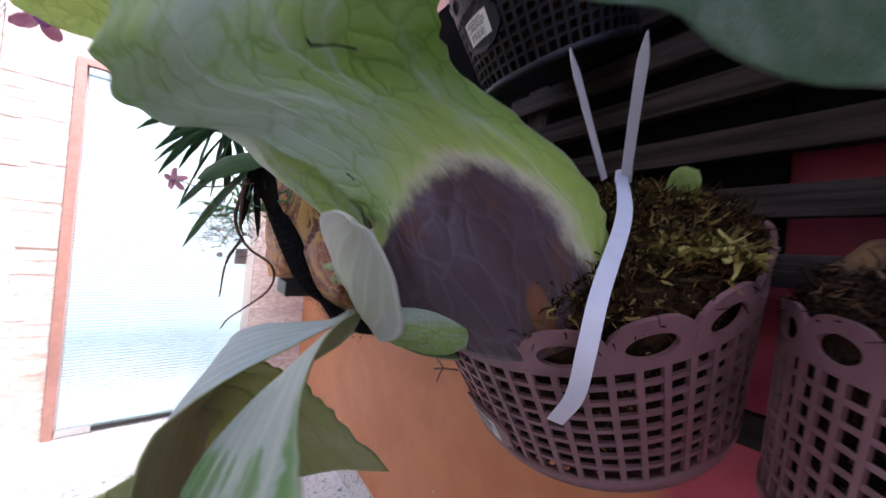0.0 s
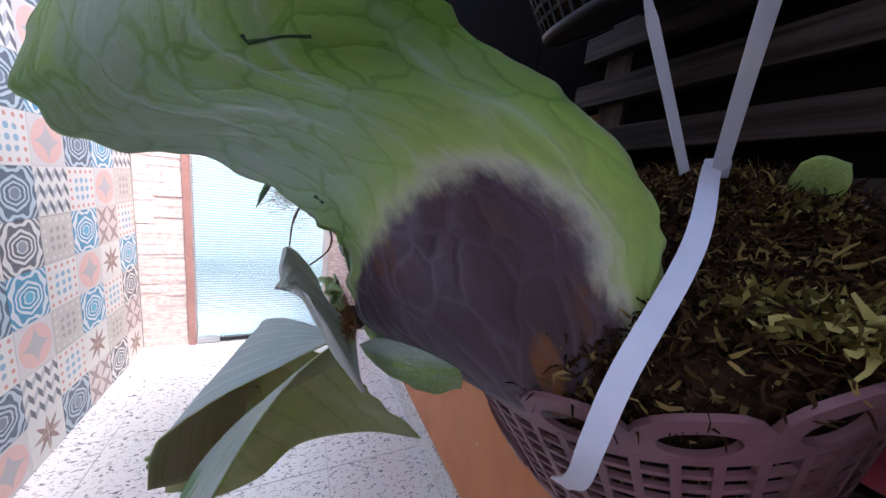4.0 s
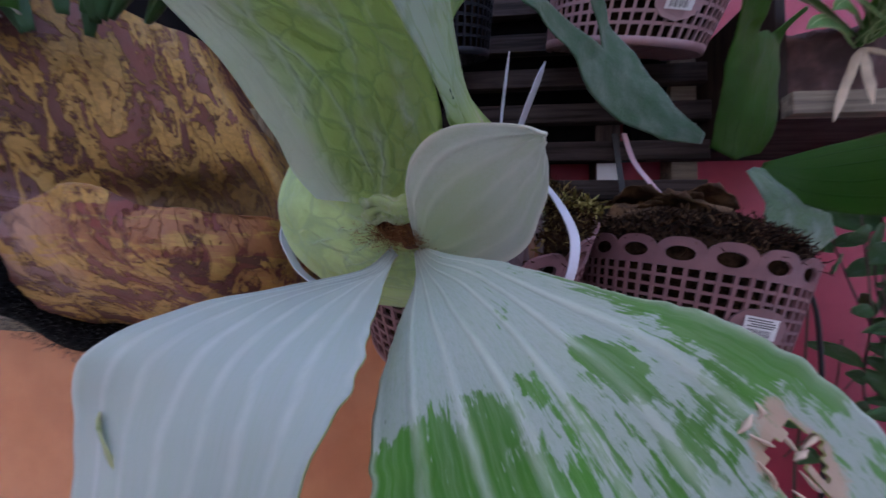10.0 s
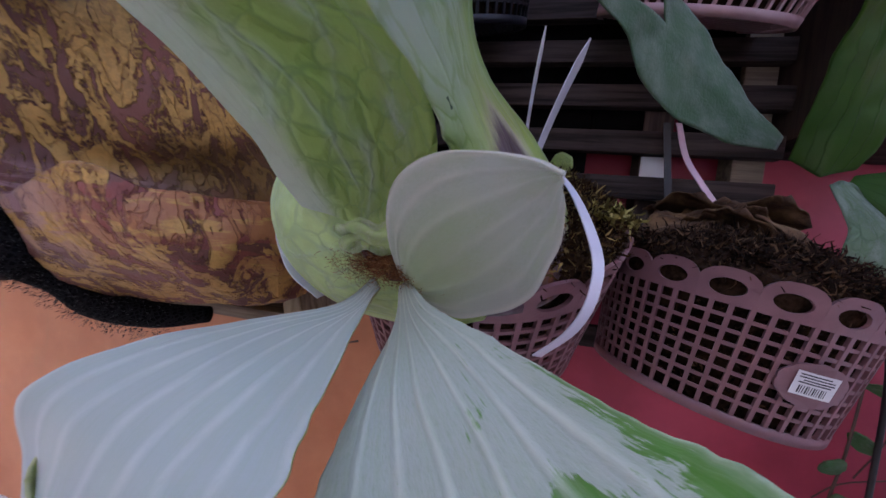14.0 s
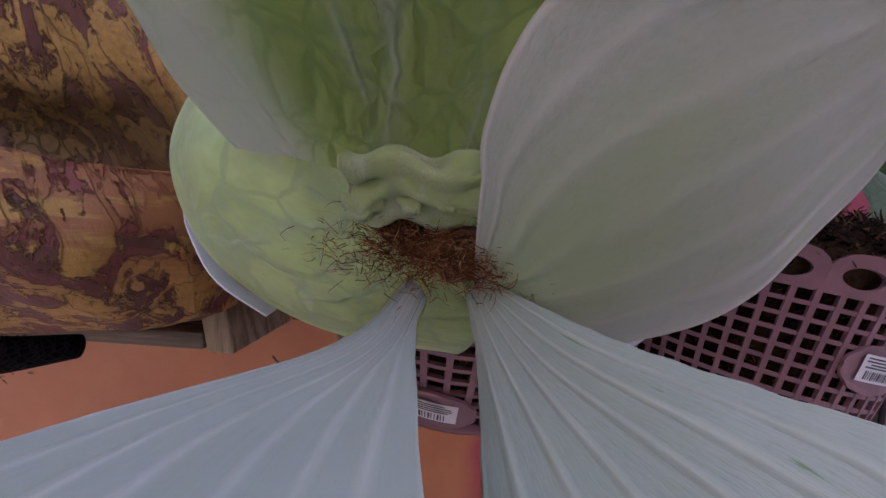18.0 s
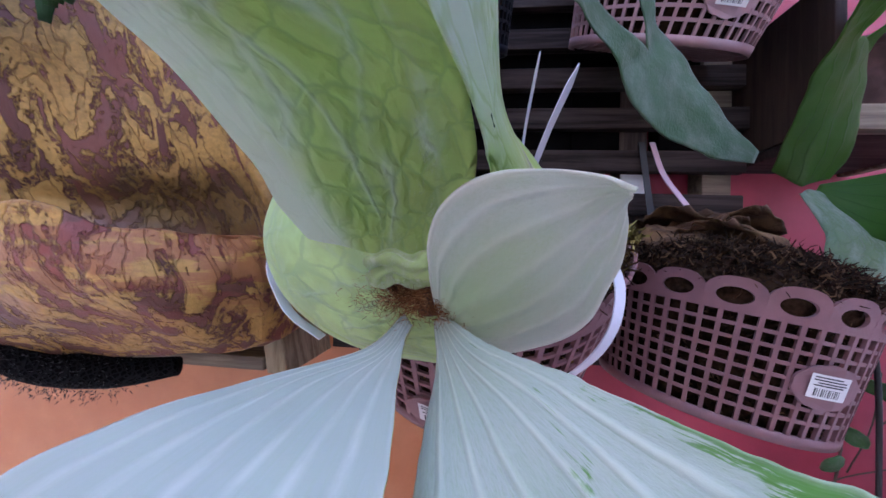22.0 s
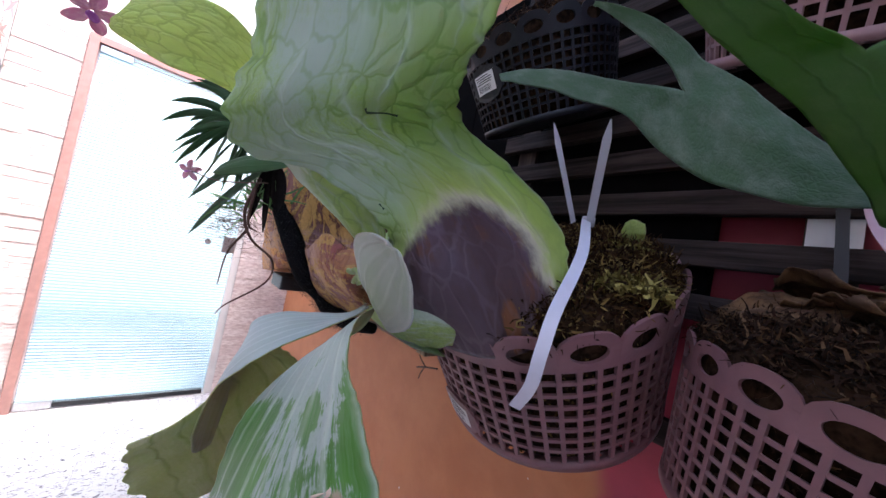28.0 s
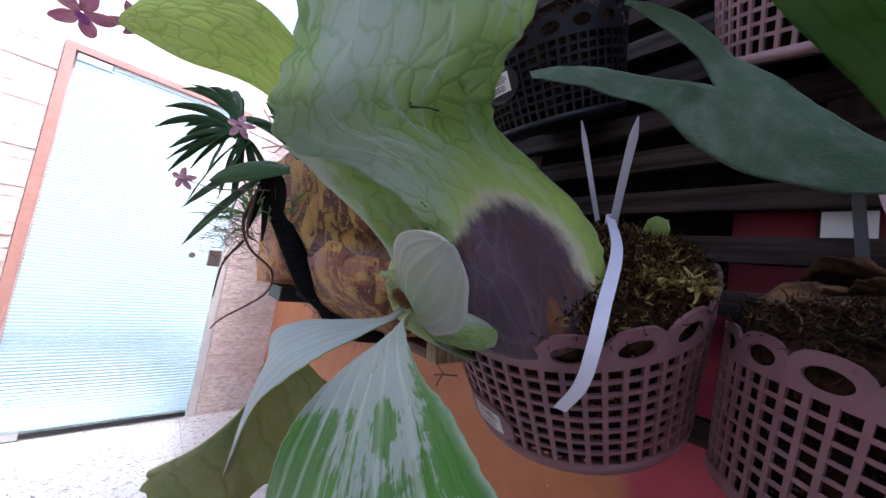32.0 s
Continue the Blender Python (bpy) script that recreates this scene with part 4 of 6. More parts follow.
ROCK2_CAGE = [
    [(-1.101, 0.12, 1.059), (-0.909, 0.11, 1.084), (-0.824, 0.13, 1.1), (-0.81, 0.17, 1.114)],
    [(-1.09, 0.1, 1.163), (-0.864, 0.09, 1.18), (-0.785, 0.11, 1.19), (-0.787, 0.16, 1.177)],
    [(-1.071, 0.09, 1.272), (-0.867, 0.08, 1.287), (-0.79, 0.1, 1.291), (-0.831, 0.15, 1.28)],
    [(-1.045, 0.09, 1.37), (-0.914, 0.09, 1.39), (-0.849, 0.11, 1.39), (-0.878, 0.15, 1.355)],
]
slab("bark_planter", ROCK2_CAGE, 0.42, BARK_ORANGE, "orange cement planter shaped like bark, on the wooden shelf", "planter", 46, 40, 0.007, 5, 12)


# ---- plastic baskets ----
BASKET_R, BASKET_B, BASKET_H, SCALLOPS = 0.15, 0.131, 0.157, 18


def cone_pt(a, h, off=0.0):
    """A point of the basket wall: angle, height under the rim line, distance outwards."""
    r = BASKET_R + (BASKET_B - BASKET_R) * min(1.0, max(-0.1, h / BASKET_H)) + off
    return (r * math.cos(a), r * math.sin(a), -h)


def basket(name, m, mat, label, tag_angle, group, tag_h=0.115, tag_s=1.0):
    root = new(name)
    root.matrix_world = m
    bpy.context.view_layer.update()
    tagged(root, label, "basket", group)
    # rim of scallops, each with an oval hole
    verts, faces = [], []
    step = 2 * math.pi / SCALLOPS
    K = 24
    for s in range(SCALLOPS):
        a0 = s * step
        base = len(verts)
        for off in (0.0018, -0.0018):
            for k in range(K):
                t = 2 * math.pi * k / K
                c, sn = math.cos(t), math.sin(t)
                # outer outline: flat foot, round head
                ox = max(-1, min(1, 1.25 * c)) * 0.5
                oy = (0.021 * (1 - abs(ox * 1.9) ** 2.6) ** 0.5 if abs(ox * 1.9) < 1 else 0.0) if sn > 0 else -0.018 * min(1, -sn * 1.6)
                if sn > 0:
                    oy = max(oy, 0.002)
                p = cone_pt(a0 + ox * step, 0.012 - oy, off + (0.0008 if sn > 0 else 0))
                verts.append(p)
                verts.append(cone_pt(a0 + 0.31 * c * step, 0.012 - 0.0095 * sn, off))
        for k in range(K):
            q = (k + 1) % K
            A = lambda w, o, i: base + w * 2 * K + 2 * i + o
            faces += [(A(0, 0, k), A(0, 0, q), A(0, 1, q), A(0, 1, k)), (A(1, 0, q), A(1, 0, k), A(1, 1, k), A(1, 1, q)),
                      (A(0, 0, q), A(0, 0, k), A(1, 0, k), A(1, 0, q)), (A(0, 1, k), A(0, 1, q), A(1, 1, q), A(1, 1, k))]
    mesh_ob("rim", verts, faces, mat, root, "scalloped rim with oval holes", False)
    # lattice: upright ribs and hoops
    verts, faces = [], []

    def bar(path, wa, wh, th):
        k = len(verts)
        for a, h in path:
            for sa, so in ((-1, 1), (1, 1), (1, -1), (-1, -1)):
                verts.append(cone_pt(a + sa * wa, h + (sa * wh), so * th))
        n = len(path)
        for i in range(n - 1):
            for e in range(4):
                f = (e + 1) % 4
                faces.append((k + 4 * i + e, k + 4 * i + f, k + 4 * i + 4 + f, k + 4 * i + 4 + e))
        faces.append((k + 3, k + 2, k + 1, k))
        faces.append(tuple(k + 4 * (n - 1) + e for e in range(4)))

    ribs, hoops = 54, 8
    for i in range(ribs):
        a = 2 * math.pi * (i + 0.5) / ribs
        bar([(a, 0.026), (a, 0.10), (a, BASKET_H - 0.004)], 0.0024 / BASKET_R, 0.0, 0.0019)
    for j in range(1, hoops):
        h = 0.028 + (BASKET_H - 0.04) * j / hoops
        bar([(2 * math.pi * k / 72, h) for k in range(73)], 0.0, 0.0021, 0.0014)
    mesh_ob("lattice", verts, faces, mat, root, "", False)
    # foot ring and perforated floor
    verts, faces = [], []
    bar([(2 * math.pi * k / 72, BASKET_H - 0.004) for k in range(73)], 0.0, 0.006, 0.0026)
    mesh_ob("foot_ring", verts, faces, mat, root, "", True)
    bm = bmesh.new()
    for k in range(-9, 10):
        x = k * 0.012
        L = math.sqrt(max(0.0, (BASKET_B - 0.002) ** 2 - x * x))
        if L > 0.02:
            box_bm((x - 0.003, -L, -BASKET_H), (x + 0.003, L, -BASKET_H + 0.003), 0, bm)
            box_bm((-L, x - 0.003, -BASKET_H + 0.0005), (L, x + 0.003, -BASKET_H + 0.0035), 0, bm)
    tagged(part("floor_grid", bm, mat, root), kind="stuff")
    # scalloped name plate with a paper sticker
    verts, faces = [], []
    n = 56
    for off in (0.0024, 0.0052):
        for k in range(n):
            t = 2 * math.pi * k / n
            s = 1 + 0.05 * abs(math.sin(5 * t))
            verts.append(cone_pt(tag_angle + 0.036 * tag_s * s * math.cos(t) / BASKET_R, tag_h - 0.024 * tag_s * s * math.sin(t), off))
    faces = [tuple(range(n, 2 * n))] + [(k, (k + 1) % n, n + (k + 1) % n, n + k) for k in range(n)]
    plate = mesh_ob("name_plate", verts, faces, mat, root, "scalloped oval plate", False)
    def patch_q(nm, a0, a1, h0, h1, off, mt):
        vs = [cone_pt(tag_angle + a * tag_s / BASKET_R, (h - 0.115) * tag_s + tag_h, off) for h in (h0, h1) for a in np.linspace(a0, a1, 5)]
        return mesh_ob(nm, vs, [(i, i + 5, i + 6, i + 1) for i in range(4)], mt, plate)
    patch_q("sticker", -0.022, 0.022, 0.101, 0.127, 0.0056, STICKER)
    for i, (a0, a1, h) in enumerate(((-0.019, 0.012, 0.1035), (-0.019, 0.017, 0.1065), (-0.014, 0.018, 0.1095), (-0.018, 0.015, 0.1122))):
        patch_q("text_bar", a0, a1, h, h + 0.0014, 0.0059, INK)
    for i in range(12):
        a = -0.016 + i * 0.0025
        patch_q("barcode_bar", a, a + (0.0009 if i % 3 else 0.0016), 0.1160, 0.1245, 0.0059, INK)
    return root


def tilt_pose(x, y, z, tx, ty, size):
    return Matrix.Translation((x, y, z)) @ Matrix.Rotation(radians(ty), 4, "Y") @ Matrix.Rotation(radians(tx), 4, "X") @ Matrix.Scale(size, 4)


B1 = tilt_pose(0.004, 0.316, 1.228, 28, 1, 1.38)
B2 = tilt_pose(0.372, 0.352, 1.163, 1, 9.5, 1.03)
B3 = tilt_pose(0.335, 0.368, 1.750, 30, 7, 1.12)
B4 = tilt_pose(-0.098, 0.325, 1.695, 28, -3, 1.0)
G = "plastic baskets hung on the pallet"
basket("plastic_basket", B1, PLASTIC, "dusky pink lattice basket, tilted forward, full of moss", radians(-101), G, 0.124)
basket("plastic_basket", B2, PLASTIC, "dusky pink lattice basket, full of dark peat", radians(-82), G, 0.088)
basket("plastic_basket", B3, PLASTIC_LIGHT, "pale pink lattice basket hung higher on the pallet", radians(-79), G, 0.102)
basket("plastic_basket", B4, PLASTIC_BLACK, "black lattice basket hung higher on the pallet", radians(-103), G, 0.066, 1.3)


def mound(name, m, top, mat, fib, label, seed, count=2600, spread=0.97, length=0.022, width=0.0022):
    """The fill of a basket: a lumpy core with loose fibres over it."""
    na = 36
    rng = np.random.default_rng(seed)
    verts, faces = [], []
    prof = [(BASKET_B - 0.006, -BASKET_H + 0.008), (BASKET_R - 0.010, -0.03), (BASKET_R - 0.008, -0.004)] + [((BASKET_R - 0.008) * math.cos(f * math.pi / 2), top * math.sin(f * math.pi / 2)) for f in np.linspace(0.12, 0.96, 8)]
    for r, z in prof:
        for k in range(na):
            a = 2 * math.pi * k / na
            p = Vector((r * math.cos(a), r * math.sin(a), z))
            d = noise.fractal(p * 38 + Vector((seed, 0, 0)), 0.8, 2.0, 4) * 0.009 if z > -0.02 else 0
            p += p.normalized() * d
            verts.append(m @ p)
    for i in range(len(prof) - 1):
        for k in range(na):
            q = (k + 1) % na
            faces.append((i * na + k, i * na + q, (i + 1) * na + q, (i + 1) * na + k))
    faces.append(tuple(range(na - 1, -1, -1)))
    faces.append(tuple((len(prof) - 1) * na + k for k in range(na)))
    root = mesh_ob(name, verts, faces, mat)
    tagged(root, label, "planting mix")

    def place(rng):
        a = rng.uniform(0, 2 * math.pi)
        f = math.sqrt(rng.uniform(0, 1)) * spread
        z = top * math.sqrt(max(0, 1 - f * f)) + rng.uniform(-0.002, 0.012)
        p = m @ Vector((f * (BASKET_R - 0.006) * math.cos(a), f * (BASKET_R - 0.006) * math.sin(a), z))
        d = rng.normal(size=3) * (1, 1, 0.55) + np.array((0.3 * math.cos(a), 0.3 * math.sin(a), 0.25))
        return np.array(p), d
    strands("fibre_layer", count, place, length, width, fib, seed, root, "", 1.5)

    def wall(rng):
        a = rng.uniform(0, 2 * math.pi)
        h = rng.uniform(0.02, BASKET_H - 0.01)
        p = m @ Vector(cone_pt(a, h, -0.006))
        return np.array(p), rng.normal(size=3)
    strands("fibre_layer", count // 3, wall, length * 0.4, width, fib, seed + 1, root)
    return root


mound("moss_fill", B1, 0.035, SOIL, MOSS, "mound of dry sphagnum moss and fern roots in the basket", 21, 12000, length=0.017, width=0.0034, spread=1.03)
mound("peat_fill", B2, 0.055, SOIL, PEAT, "mound of dark peat and dry roots in the basket", 22, 9000, length=0.017, width=0.0030, spread=1.02)
mound("peat_fill", B3, 0.03, SOIL, PEAT, "dark planting mix in the pale pink basket", 23, 900)
mound("bark_fill", B4, 0.03, SOIL, PEAT, "bark chips and dark mix in the black basket", 24, 900)

MOSS_YELLOW = strands_mat("yellow_moss", ((0.06, 0.045, 0.010), (0.19, 0.155, 0.040), (0.44, 0.38, 0.13)))


def clump(name, c, r, count, length, width, mat, label, seed):
    """A loose heap of moss: a lumpy core and curled fibres."""
    bm = bmesh.new()
    bmesh.ops.create_icosphere(bm, subdivisions=3, radius=1.0)
    for v in bm.verts:
        v.co = Vector(c) + Vector((v.co.x * r[0], v.co.y * r[1], v.co.z * r[2])) * (0.85 + 0.3 * noise.noise(v.co * 2.3 + Vector((seed, 0, 0))))
    root = tagged(part(name, bm, SOIL, None, "", True), label, "moss")

    def place(rng):
        d = rng.normal(size=3)
        d /= np.linalg.norm(d)
        d[2] = abs(d[2]) * 1.0 - 0.15
        return np.array(c) + d * r * rng.uniform(0.85, 1.08), rng.normal(size=3) + d * 0.5
    strands("fibre_layer", count, place, length, width, mat, seed, root, "", 1.7)


clump("moss_clump", (0.055, 0.385, 1.290), (0.075, 0.045, 0.040), 1700, 0.020, 0.0030, MOSS, "brown heap of sphagnum moss in the basket", 61)
clump("moss_clump", (0.130, 0.335, 1.222), (0.045, 0.055, 0.030), 1300, 0.018, 0.0028, MOSS, "brown heap of sphagnum moss by the basket rim", 62)
clump("moss_clump", (0.165, 0.272, 1.226), (0.044, 0.040, 0.016), 620, 0.016, 0.0060, MOSS_YELLOW, "pale yellow-green tuft of live moss in the basket", 63)
clump("moss_clump", (0.110, 0.360, 1.292), (0.040, 0.026, 0.010), 260, 0.016, 0.0056, MOSS_YELLOW, "pale yellow-green tuft of live moss in the basket", 64)

# ---- the large staghorn fern ----
fern = empty("staghorn_fern", (-0.03, 0.10, 1.12), "large staghorn fern with a half-browned shield, growing in the front basket", "fern")


def leaf(name, cage, mats, label="", owner=None, **kw):
    return keep(sheet(name, cage, mats, label=label, **kw), owner or fern)


SHIELD_CAGE = [
    [(-0.042, 0.105, 1.111), (0.053, 0.150, 1.110), (0.106, 0.167, 1.134), (0.121, 0.197, 1.170)],
    [(0.008, 0.029, 1.176), (0.054, 0.069, 1.192), (0.083, 0.15, 1.216), (0.114, 0.218, 1.237)],
    [(0.009, 0.017, 1.225), (0.041, 0.043, 1.236), (0.047, 0.134, 1.274), (0.08, 0.227, 1.297)],
    [(-0, -0.011, 1.256), (0.015, 0.025, 1.282), (0.011, 0.09, 1.322), (0.003, 0.194, 1.375)],
    [(-0.024, -0.069, 1.285), (0.003, -0.035, 1.309), (0.001, 0.019, 1.347), (-0.005, 0.109, 1.402)],
    [(-0.038, -0.128, 1.286), (-0.005, -0.088, 1.316), (0.015, -0.027, 1.357), (0.03, 0.057, 1.411)],
    [(-0.018, -0.152, 1.312), (0.003, -0.105, 1.345), (0.029, -0.037, 1.385), (0.046, 0.049, 1.442)],
    [(-0.032, -0.143, 1.377), (0.002, -0.097, 1.404), (0.032, -0.032, 1.44), (0.071, 0.051, 1.479)],
    [(-0.046, -0.149, 1.484), (-0.011, -0.101, 1.517), (0.022, -0.039, 1.554), (0.084, 0.055, 1.58)],
]
leaf("shield_frond", SHIELD_CAGE, (SHIELD_FRONT, SHIELD_BACK), "standing shield frond, felted green with a large purple-brown dead patch", nv=96, nu=48, thick=0.0016, ripple=0.005, frill=0.03, seed=2)
FLAP_CAGE = [
    [(-0.115, 0.07, 1.185), (-0.085, 0.055, 1.18), (-0.05, 0.042, 1.178), (-0.02, 0.03, 1.18)],
    [(-0.153, 0.062, 1.222), (-0.095, 0.048, 1.208), (-0.05, 0.045, 1.215), (-0.006, 0.02, 1.222)],
    [(-0.156, 0.024, 1.254), (-0.107, 0.012, 1.241), (-0.052, 0.028, 1.255), (-0.002, 0.004, 1.252)],
    [(-0.162, -0.034, 1.286), (-0.117, -0.032, 1.277), (-0.058, -0.005, 1.292), (-0.008, -0.02, 1.277)],
    [(-0.185, -0.058, 1.311), (-0.142, -0.05, 1.308), (-0.078, -0.04, 1.312), (-0.022, -0.07, 1.288)],
    [(-0.21, -0.09, 1.334), (-0.17, -0.078, 1.336), (-0.108, -0.085, 1.333), (-0.045, -0.115, 1.292)],
]
leaf("shield_wing", FLAP_CAGE, (FLAP_FRONT, SHIELD_BACK), "left wing of the shield, pale-edged and green with a net of veins", nv=64, nu=36, thick=0.0014, ripple=0.003, seed=3)
DOME_CAGE = [
    [(-0.06, 0.045, 1.186), (-0.063, 0.042, 1.177), (-0.061, 0.043, 1.167), (-0.053, 0.045, 1.16), (-0.042, 0.046, 1.157), (-0.025, 0.051, 1.154)],
    [(-0.114, 0.086, 1.245), (-0.112, 0.059, 1.195), (-0.1, 0.052, 1.167), (-0.08, 0.05, 1.146), (-0.051, 0.049, 1.135), (-0.013, 0.059, 1.132)],
    [(-0.166, 0.124, 1.271), (-0.172, 0.091, 1.21), (-0.152, 0.076, 1.168), (-0.116, 0.066, 1.14), (-0.08, 0.067, 1.121), (-0.021, 0.079, 1.11)],
    [(-0.23, 0.186, 1.296), (-0.229, 0.15, 1.216), (-0.203, 0.136, 1.158), (-0.155, 0.124, 1.121), (-0.097, 0.121, 1.099), (-0.026, 0.141, 1.087)],
    [(-0.276, 0.319, 1.331), (-0.297, 0.302, 1.235), (-0.274, 0.289, 1.156), (-0.211, 0.279, 1.102), (-0.15, 0.278, 1.074), (-0.045, 0.291, 1.063)],
]
leaf("shield_frond", DOME_CAGE, (SHIELD_BACK, DOME_FRONT), "rounded green shield frond clasping the root ball", nv=40, nu=48, thick=0.0014, ripple=0.003, seed=4)
EAR_CAGE = [
    [(-0.023, 0.031, 1.155), (-0.021, 0.031, 1.153), (-0.019, 0.032, 1.151), (-0.018, 0.033, 1.149), (-0.016, 0.033, 1.147)],
    [(-0.026, 0.008, 1.18), (-0.019, 0.014, 1.17), (-0.009, 0.019, 1.157), (-0.002, 0.026, 1.145), (0.005, 0.032, 1.136)],
    [(-0.027, 0, 1.197), (-0.017, 0.007, 1.182), (-0.002, 0.015, 1.164), (0.01, 0.024, 1.147), (0.02, 0.031, 1.132)],
    [(-0.021, -0.01, 1.214), (-0.008, -0.002, 1.195), (0.009, 0.008, 1.173), (0.024, 0.019, 1.154), (0.036, 0.03, 1.136)],
    [(-0.008, -0.017, 1.226), (0.006, -0.009, 1.207), (0.024, 0, 1.185), (0.04, 0.014, 1.163), (0.055, 0.028, 1.144)],
    [(0.009, -0.021, 1.232), (0.022, -0.014, 1.216), (0.037, -0.005, 1.196), (0.053, 0.008, 1.175), (0.068, 0.023, 1.157)],
    [(0.028, -0.022, 1.233), (0.038, -0.016, 1.221), (0.049, -0.008, 1.206), (0.062, 0.003, 1.19), (0.074, 0.014, 1.176)],
    [(0.045, -0.022, 1.232), (0.051, -0.016, 1.224), (0.06, -0.01, 1.215), (0.069, -0.001, 1.202), (0.078, 0.007, 1.191)],
    [(0.059, -0.022, 1.23), (0.062, -0.018, 1.226), (0.066, -0.013, 1.22), (0.071, -0.007, 1.213), (0.076, -0.001, 1.207)],
    [(0.067, -0.022, 1.226), (0.069, -0.019, 1.225), (0.07, -0.016, 1.222), (0.071, -0.012, 1.22), (0.072, -0.008, 1.218)],
    [(0.071, -0.024, 1.224), (0.071, -0.021, 1.223), (0.071, -0.019, 1.223), (0.072, -0.015, 1.222), (0.071, -0.013, 1.222)],
]
leaf("young_shield", EAR_CAGE, (EAR_FRONT, EAR_FRONT), "round pale young shield frond with a rolled rim", nv=60, nu=40, thick=0.0024, ripple=0.001, seed=5)
FRONDL_CAGE = [
    [(-0.046, 0.036, 1.152), (-0.043, 0.034, 1.148), (-0.04, 0.034, 1.144)],
    [(-0.069, 0.018, 1.13), (-0.054, 0.019, 1.130), (-0.042, 0.022, 1.134)],
    [(-0.123, -0.007, 1.118), (-0.078, -0.006, 1.118), (-0.037, -0.012, 1.121)],
    [(-0.165, -0.033, 1.106), (-0.092, -0.045, 1.108), (-0.030, -0.052, 1.107)],
    [(-0.212, -0.056, 1.078), (-0.108, -0.073, 1.089), (-0.026, -0.078, 1.096)],
    [(-0.224, -0.051, 1.028), (-0.112, -0.088, 1.064), (-0.026, -0.096, 1.083)],
    [(-0.198, -0.066, 0.985), (-0.105, -0.100, 1.030), (-0.032, -0.110, 1.064)],
    [(-0.175, -0.082, 0.925), (-0.105, -0.108, 0.960), (-0.042, -0.120, 1.015)],
]
leaf("hanging_frond", FRONDL_CAGE, (FROND_UNDER, FROND_PALE), "hanging frond covered in silvery felt, ribbed", nv=60, nu=28, thick=0.0014, ripple=0.004, seed=6, frill=0.015)
FRONDR_CAGE = [
    [(-0.026, 0.034, 1.147), (-0.022, 0.034, 1.15), (-0.018, 0.034, 1.152)],
    [(-0.021, 0.012, 1.119), (-0.008, 0.004, 1.134), (0.005, 0, 1.146)],
    [(-0.022, -0.04, 1.09), (0.015, -0.035, 1.12), (0.045, -0.025, 1.138)],
    [(-0.022, -0.072, 1.058), (0.045, -0.065, 1.088), (0.098, -0.05, 1.126)],
    [(-0.01, -0.095, 1.015), (0.07, -0.09, 1.045), (0.155, -0.062, 1.112)],
    [(0.02, -0.11, 0.97), (0.1, -0.11, 0.99), (0.205, -0.062, 1.07)],
    [(0.08, -0.12, 0.935), (0.14, -0.12, 0.93), (0.222, -0.075, 1.02)],
    [(0.11, -0.125, 0.885), (0.17, -0.125, 0.87), (0.235, -0.085, 0.955)],
]
leaf("hanging_frond", FRONDR_CAGE, (FROND_UNDER, FROND_WORN), "hanging frond, its silvery felt rubbed off to glossy green, with a torn hole", nv=150, nu=96, thick=0.0014, ripple=0.004, seed=7, frill=0.015, hole=(0.85, 0.68, 0.040, 0.030))
FROND3_CAGE = [
    [(-0.215, -0.02, 1.045), (-0.188, -0.066, 1.045), (-0.146, -0.086, 1.018), (-0.137, -0.127, 0.98), (-0.16, -0.16, 0.955)],
    [(-0.237, 0.04, 1.001), (-0.227, -0.022, 1.007), (-0.188, -0.075, 0.98), (-0.167, -0.12, 0.943), (-0.167, -0.163, 0.926)],
    [(-0.241, 0.112, 0.915), (-0.255, 0.031, 0.927), (-0.226, -0.05, 0.922), (-0.19, -0.1, 0.907), (-0.176, -0.154, 0.892)],
    [(-0.262, 0.22, 0.79), (-0.282, 0.11, 0.812), (-0.273, -0.002, 0.825), (-0.215, -0.06, 0.83), (-0.19, -0.13, 0.84)],
]
leaf("hanging_frond", FROND3_CAGE, (FROND_UNDER, FROND_UNDER), "folded-over lower half of the felted frond, showing its olive underside", nv=44, nu=32, thick=0.0014, ripple=0.006, seed=8, frill=0.04)
PALE_CAGE = [
    [(-0.120, -0.085, 1.335), (-0.09, -0.10, 1.36), (-0.060, -0.110, 1.380)],
    [(-0.150, -0.150, 1.372), (-0.120, -0.165, 1.402), (-0.095, -0.160, 1.430)],
    [(-0.215, -0.205, 1.392), (-0.200, -0.222, 1.430), (-0.175, -0.205, 1.462)],
    [(-0.275, -0.253, 1.420), (-0.270, -0.262, 1.444), (-0.260, -0.252, 1.470)],
    [(-0.310, -0.275, 1.438), (-0.312, -0.278, 1.444), (-0.308, -0.275, 1.452)],
]
leaf("upper_lobe", PALE_CAGE, (PALE_LEAF, PALE_LEAF), "pale yellow-green upper lobe with a dark net of veins", nv=40, nu=24, thick=0.0013, ripple=0.004, seed=9)

LOBE_CAGE = [
    [(-0.021, 0.038, 1.138), (-0.016, 0.044, 1.13), (-0.008, 0.053, 1.122)],
    [(0.004, 0.049, 1.155), (0.019, 0.059, 1.136), (0.017, 0.074, 1.116)],
    [(0.029, 0.075, 1.158), (0.038, 0.08, 1.141), (0.033, 0.091, 1.117)],
    [(0.038, 0.1, 1.152), (0.044, 0.108, 1.137), (0.039, 0.112, 1.121)],
]
leaf("shield_lobe", LOBE_CAGE, (FLAP_FRONT, SHIELD_BACK), "small yellow-green lobe at the foot of the shield", nv=28, nu=20, thick=0.0014, ripple=0.002, seed=17)
rng = np.random.default_rng(27)
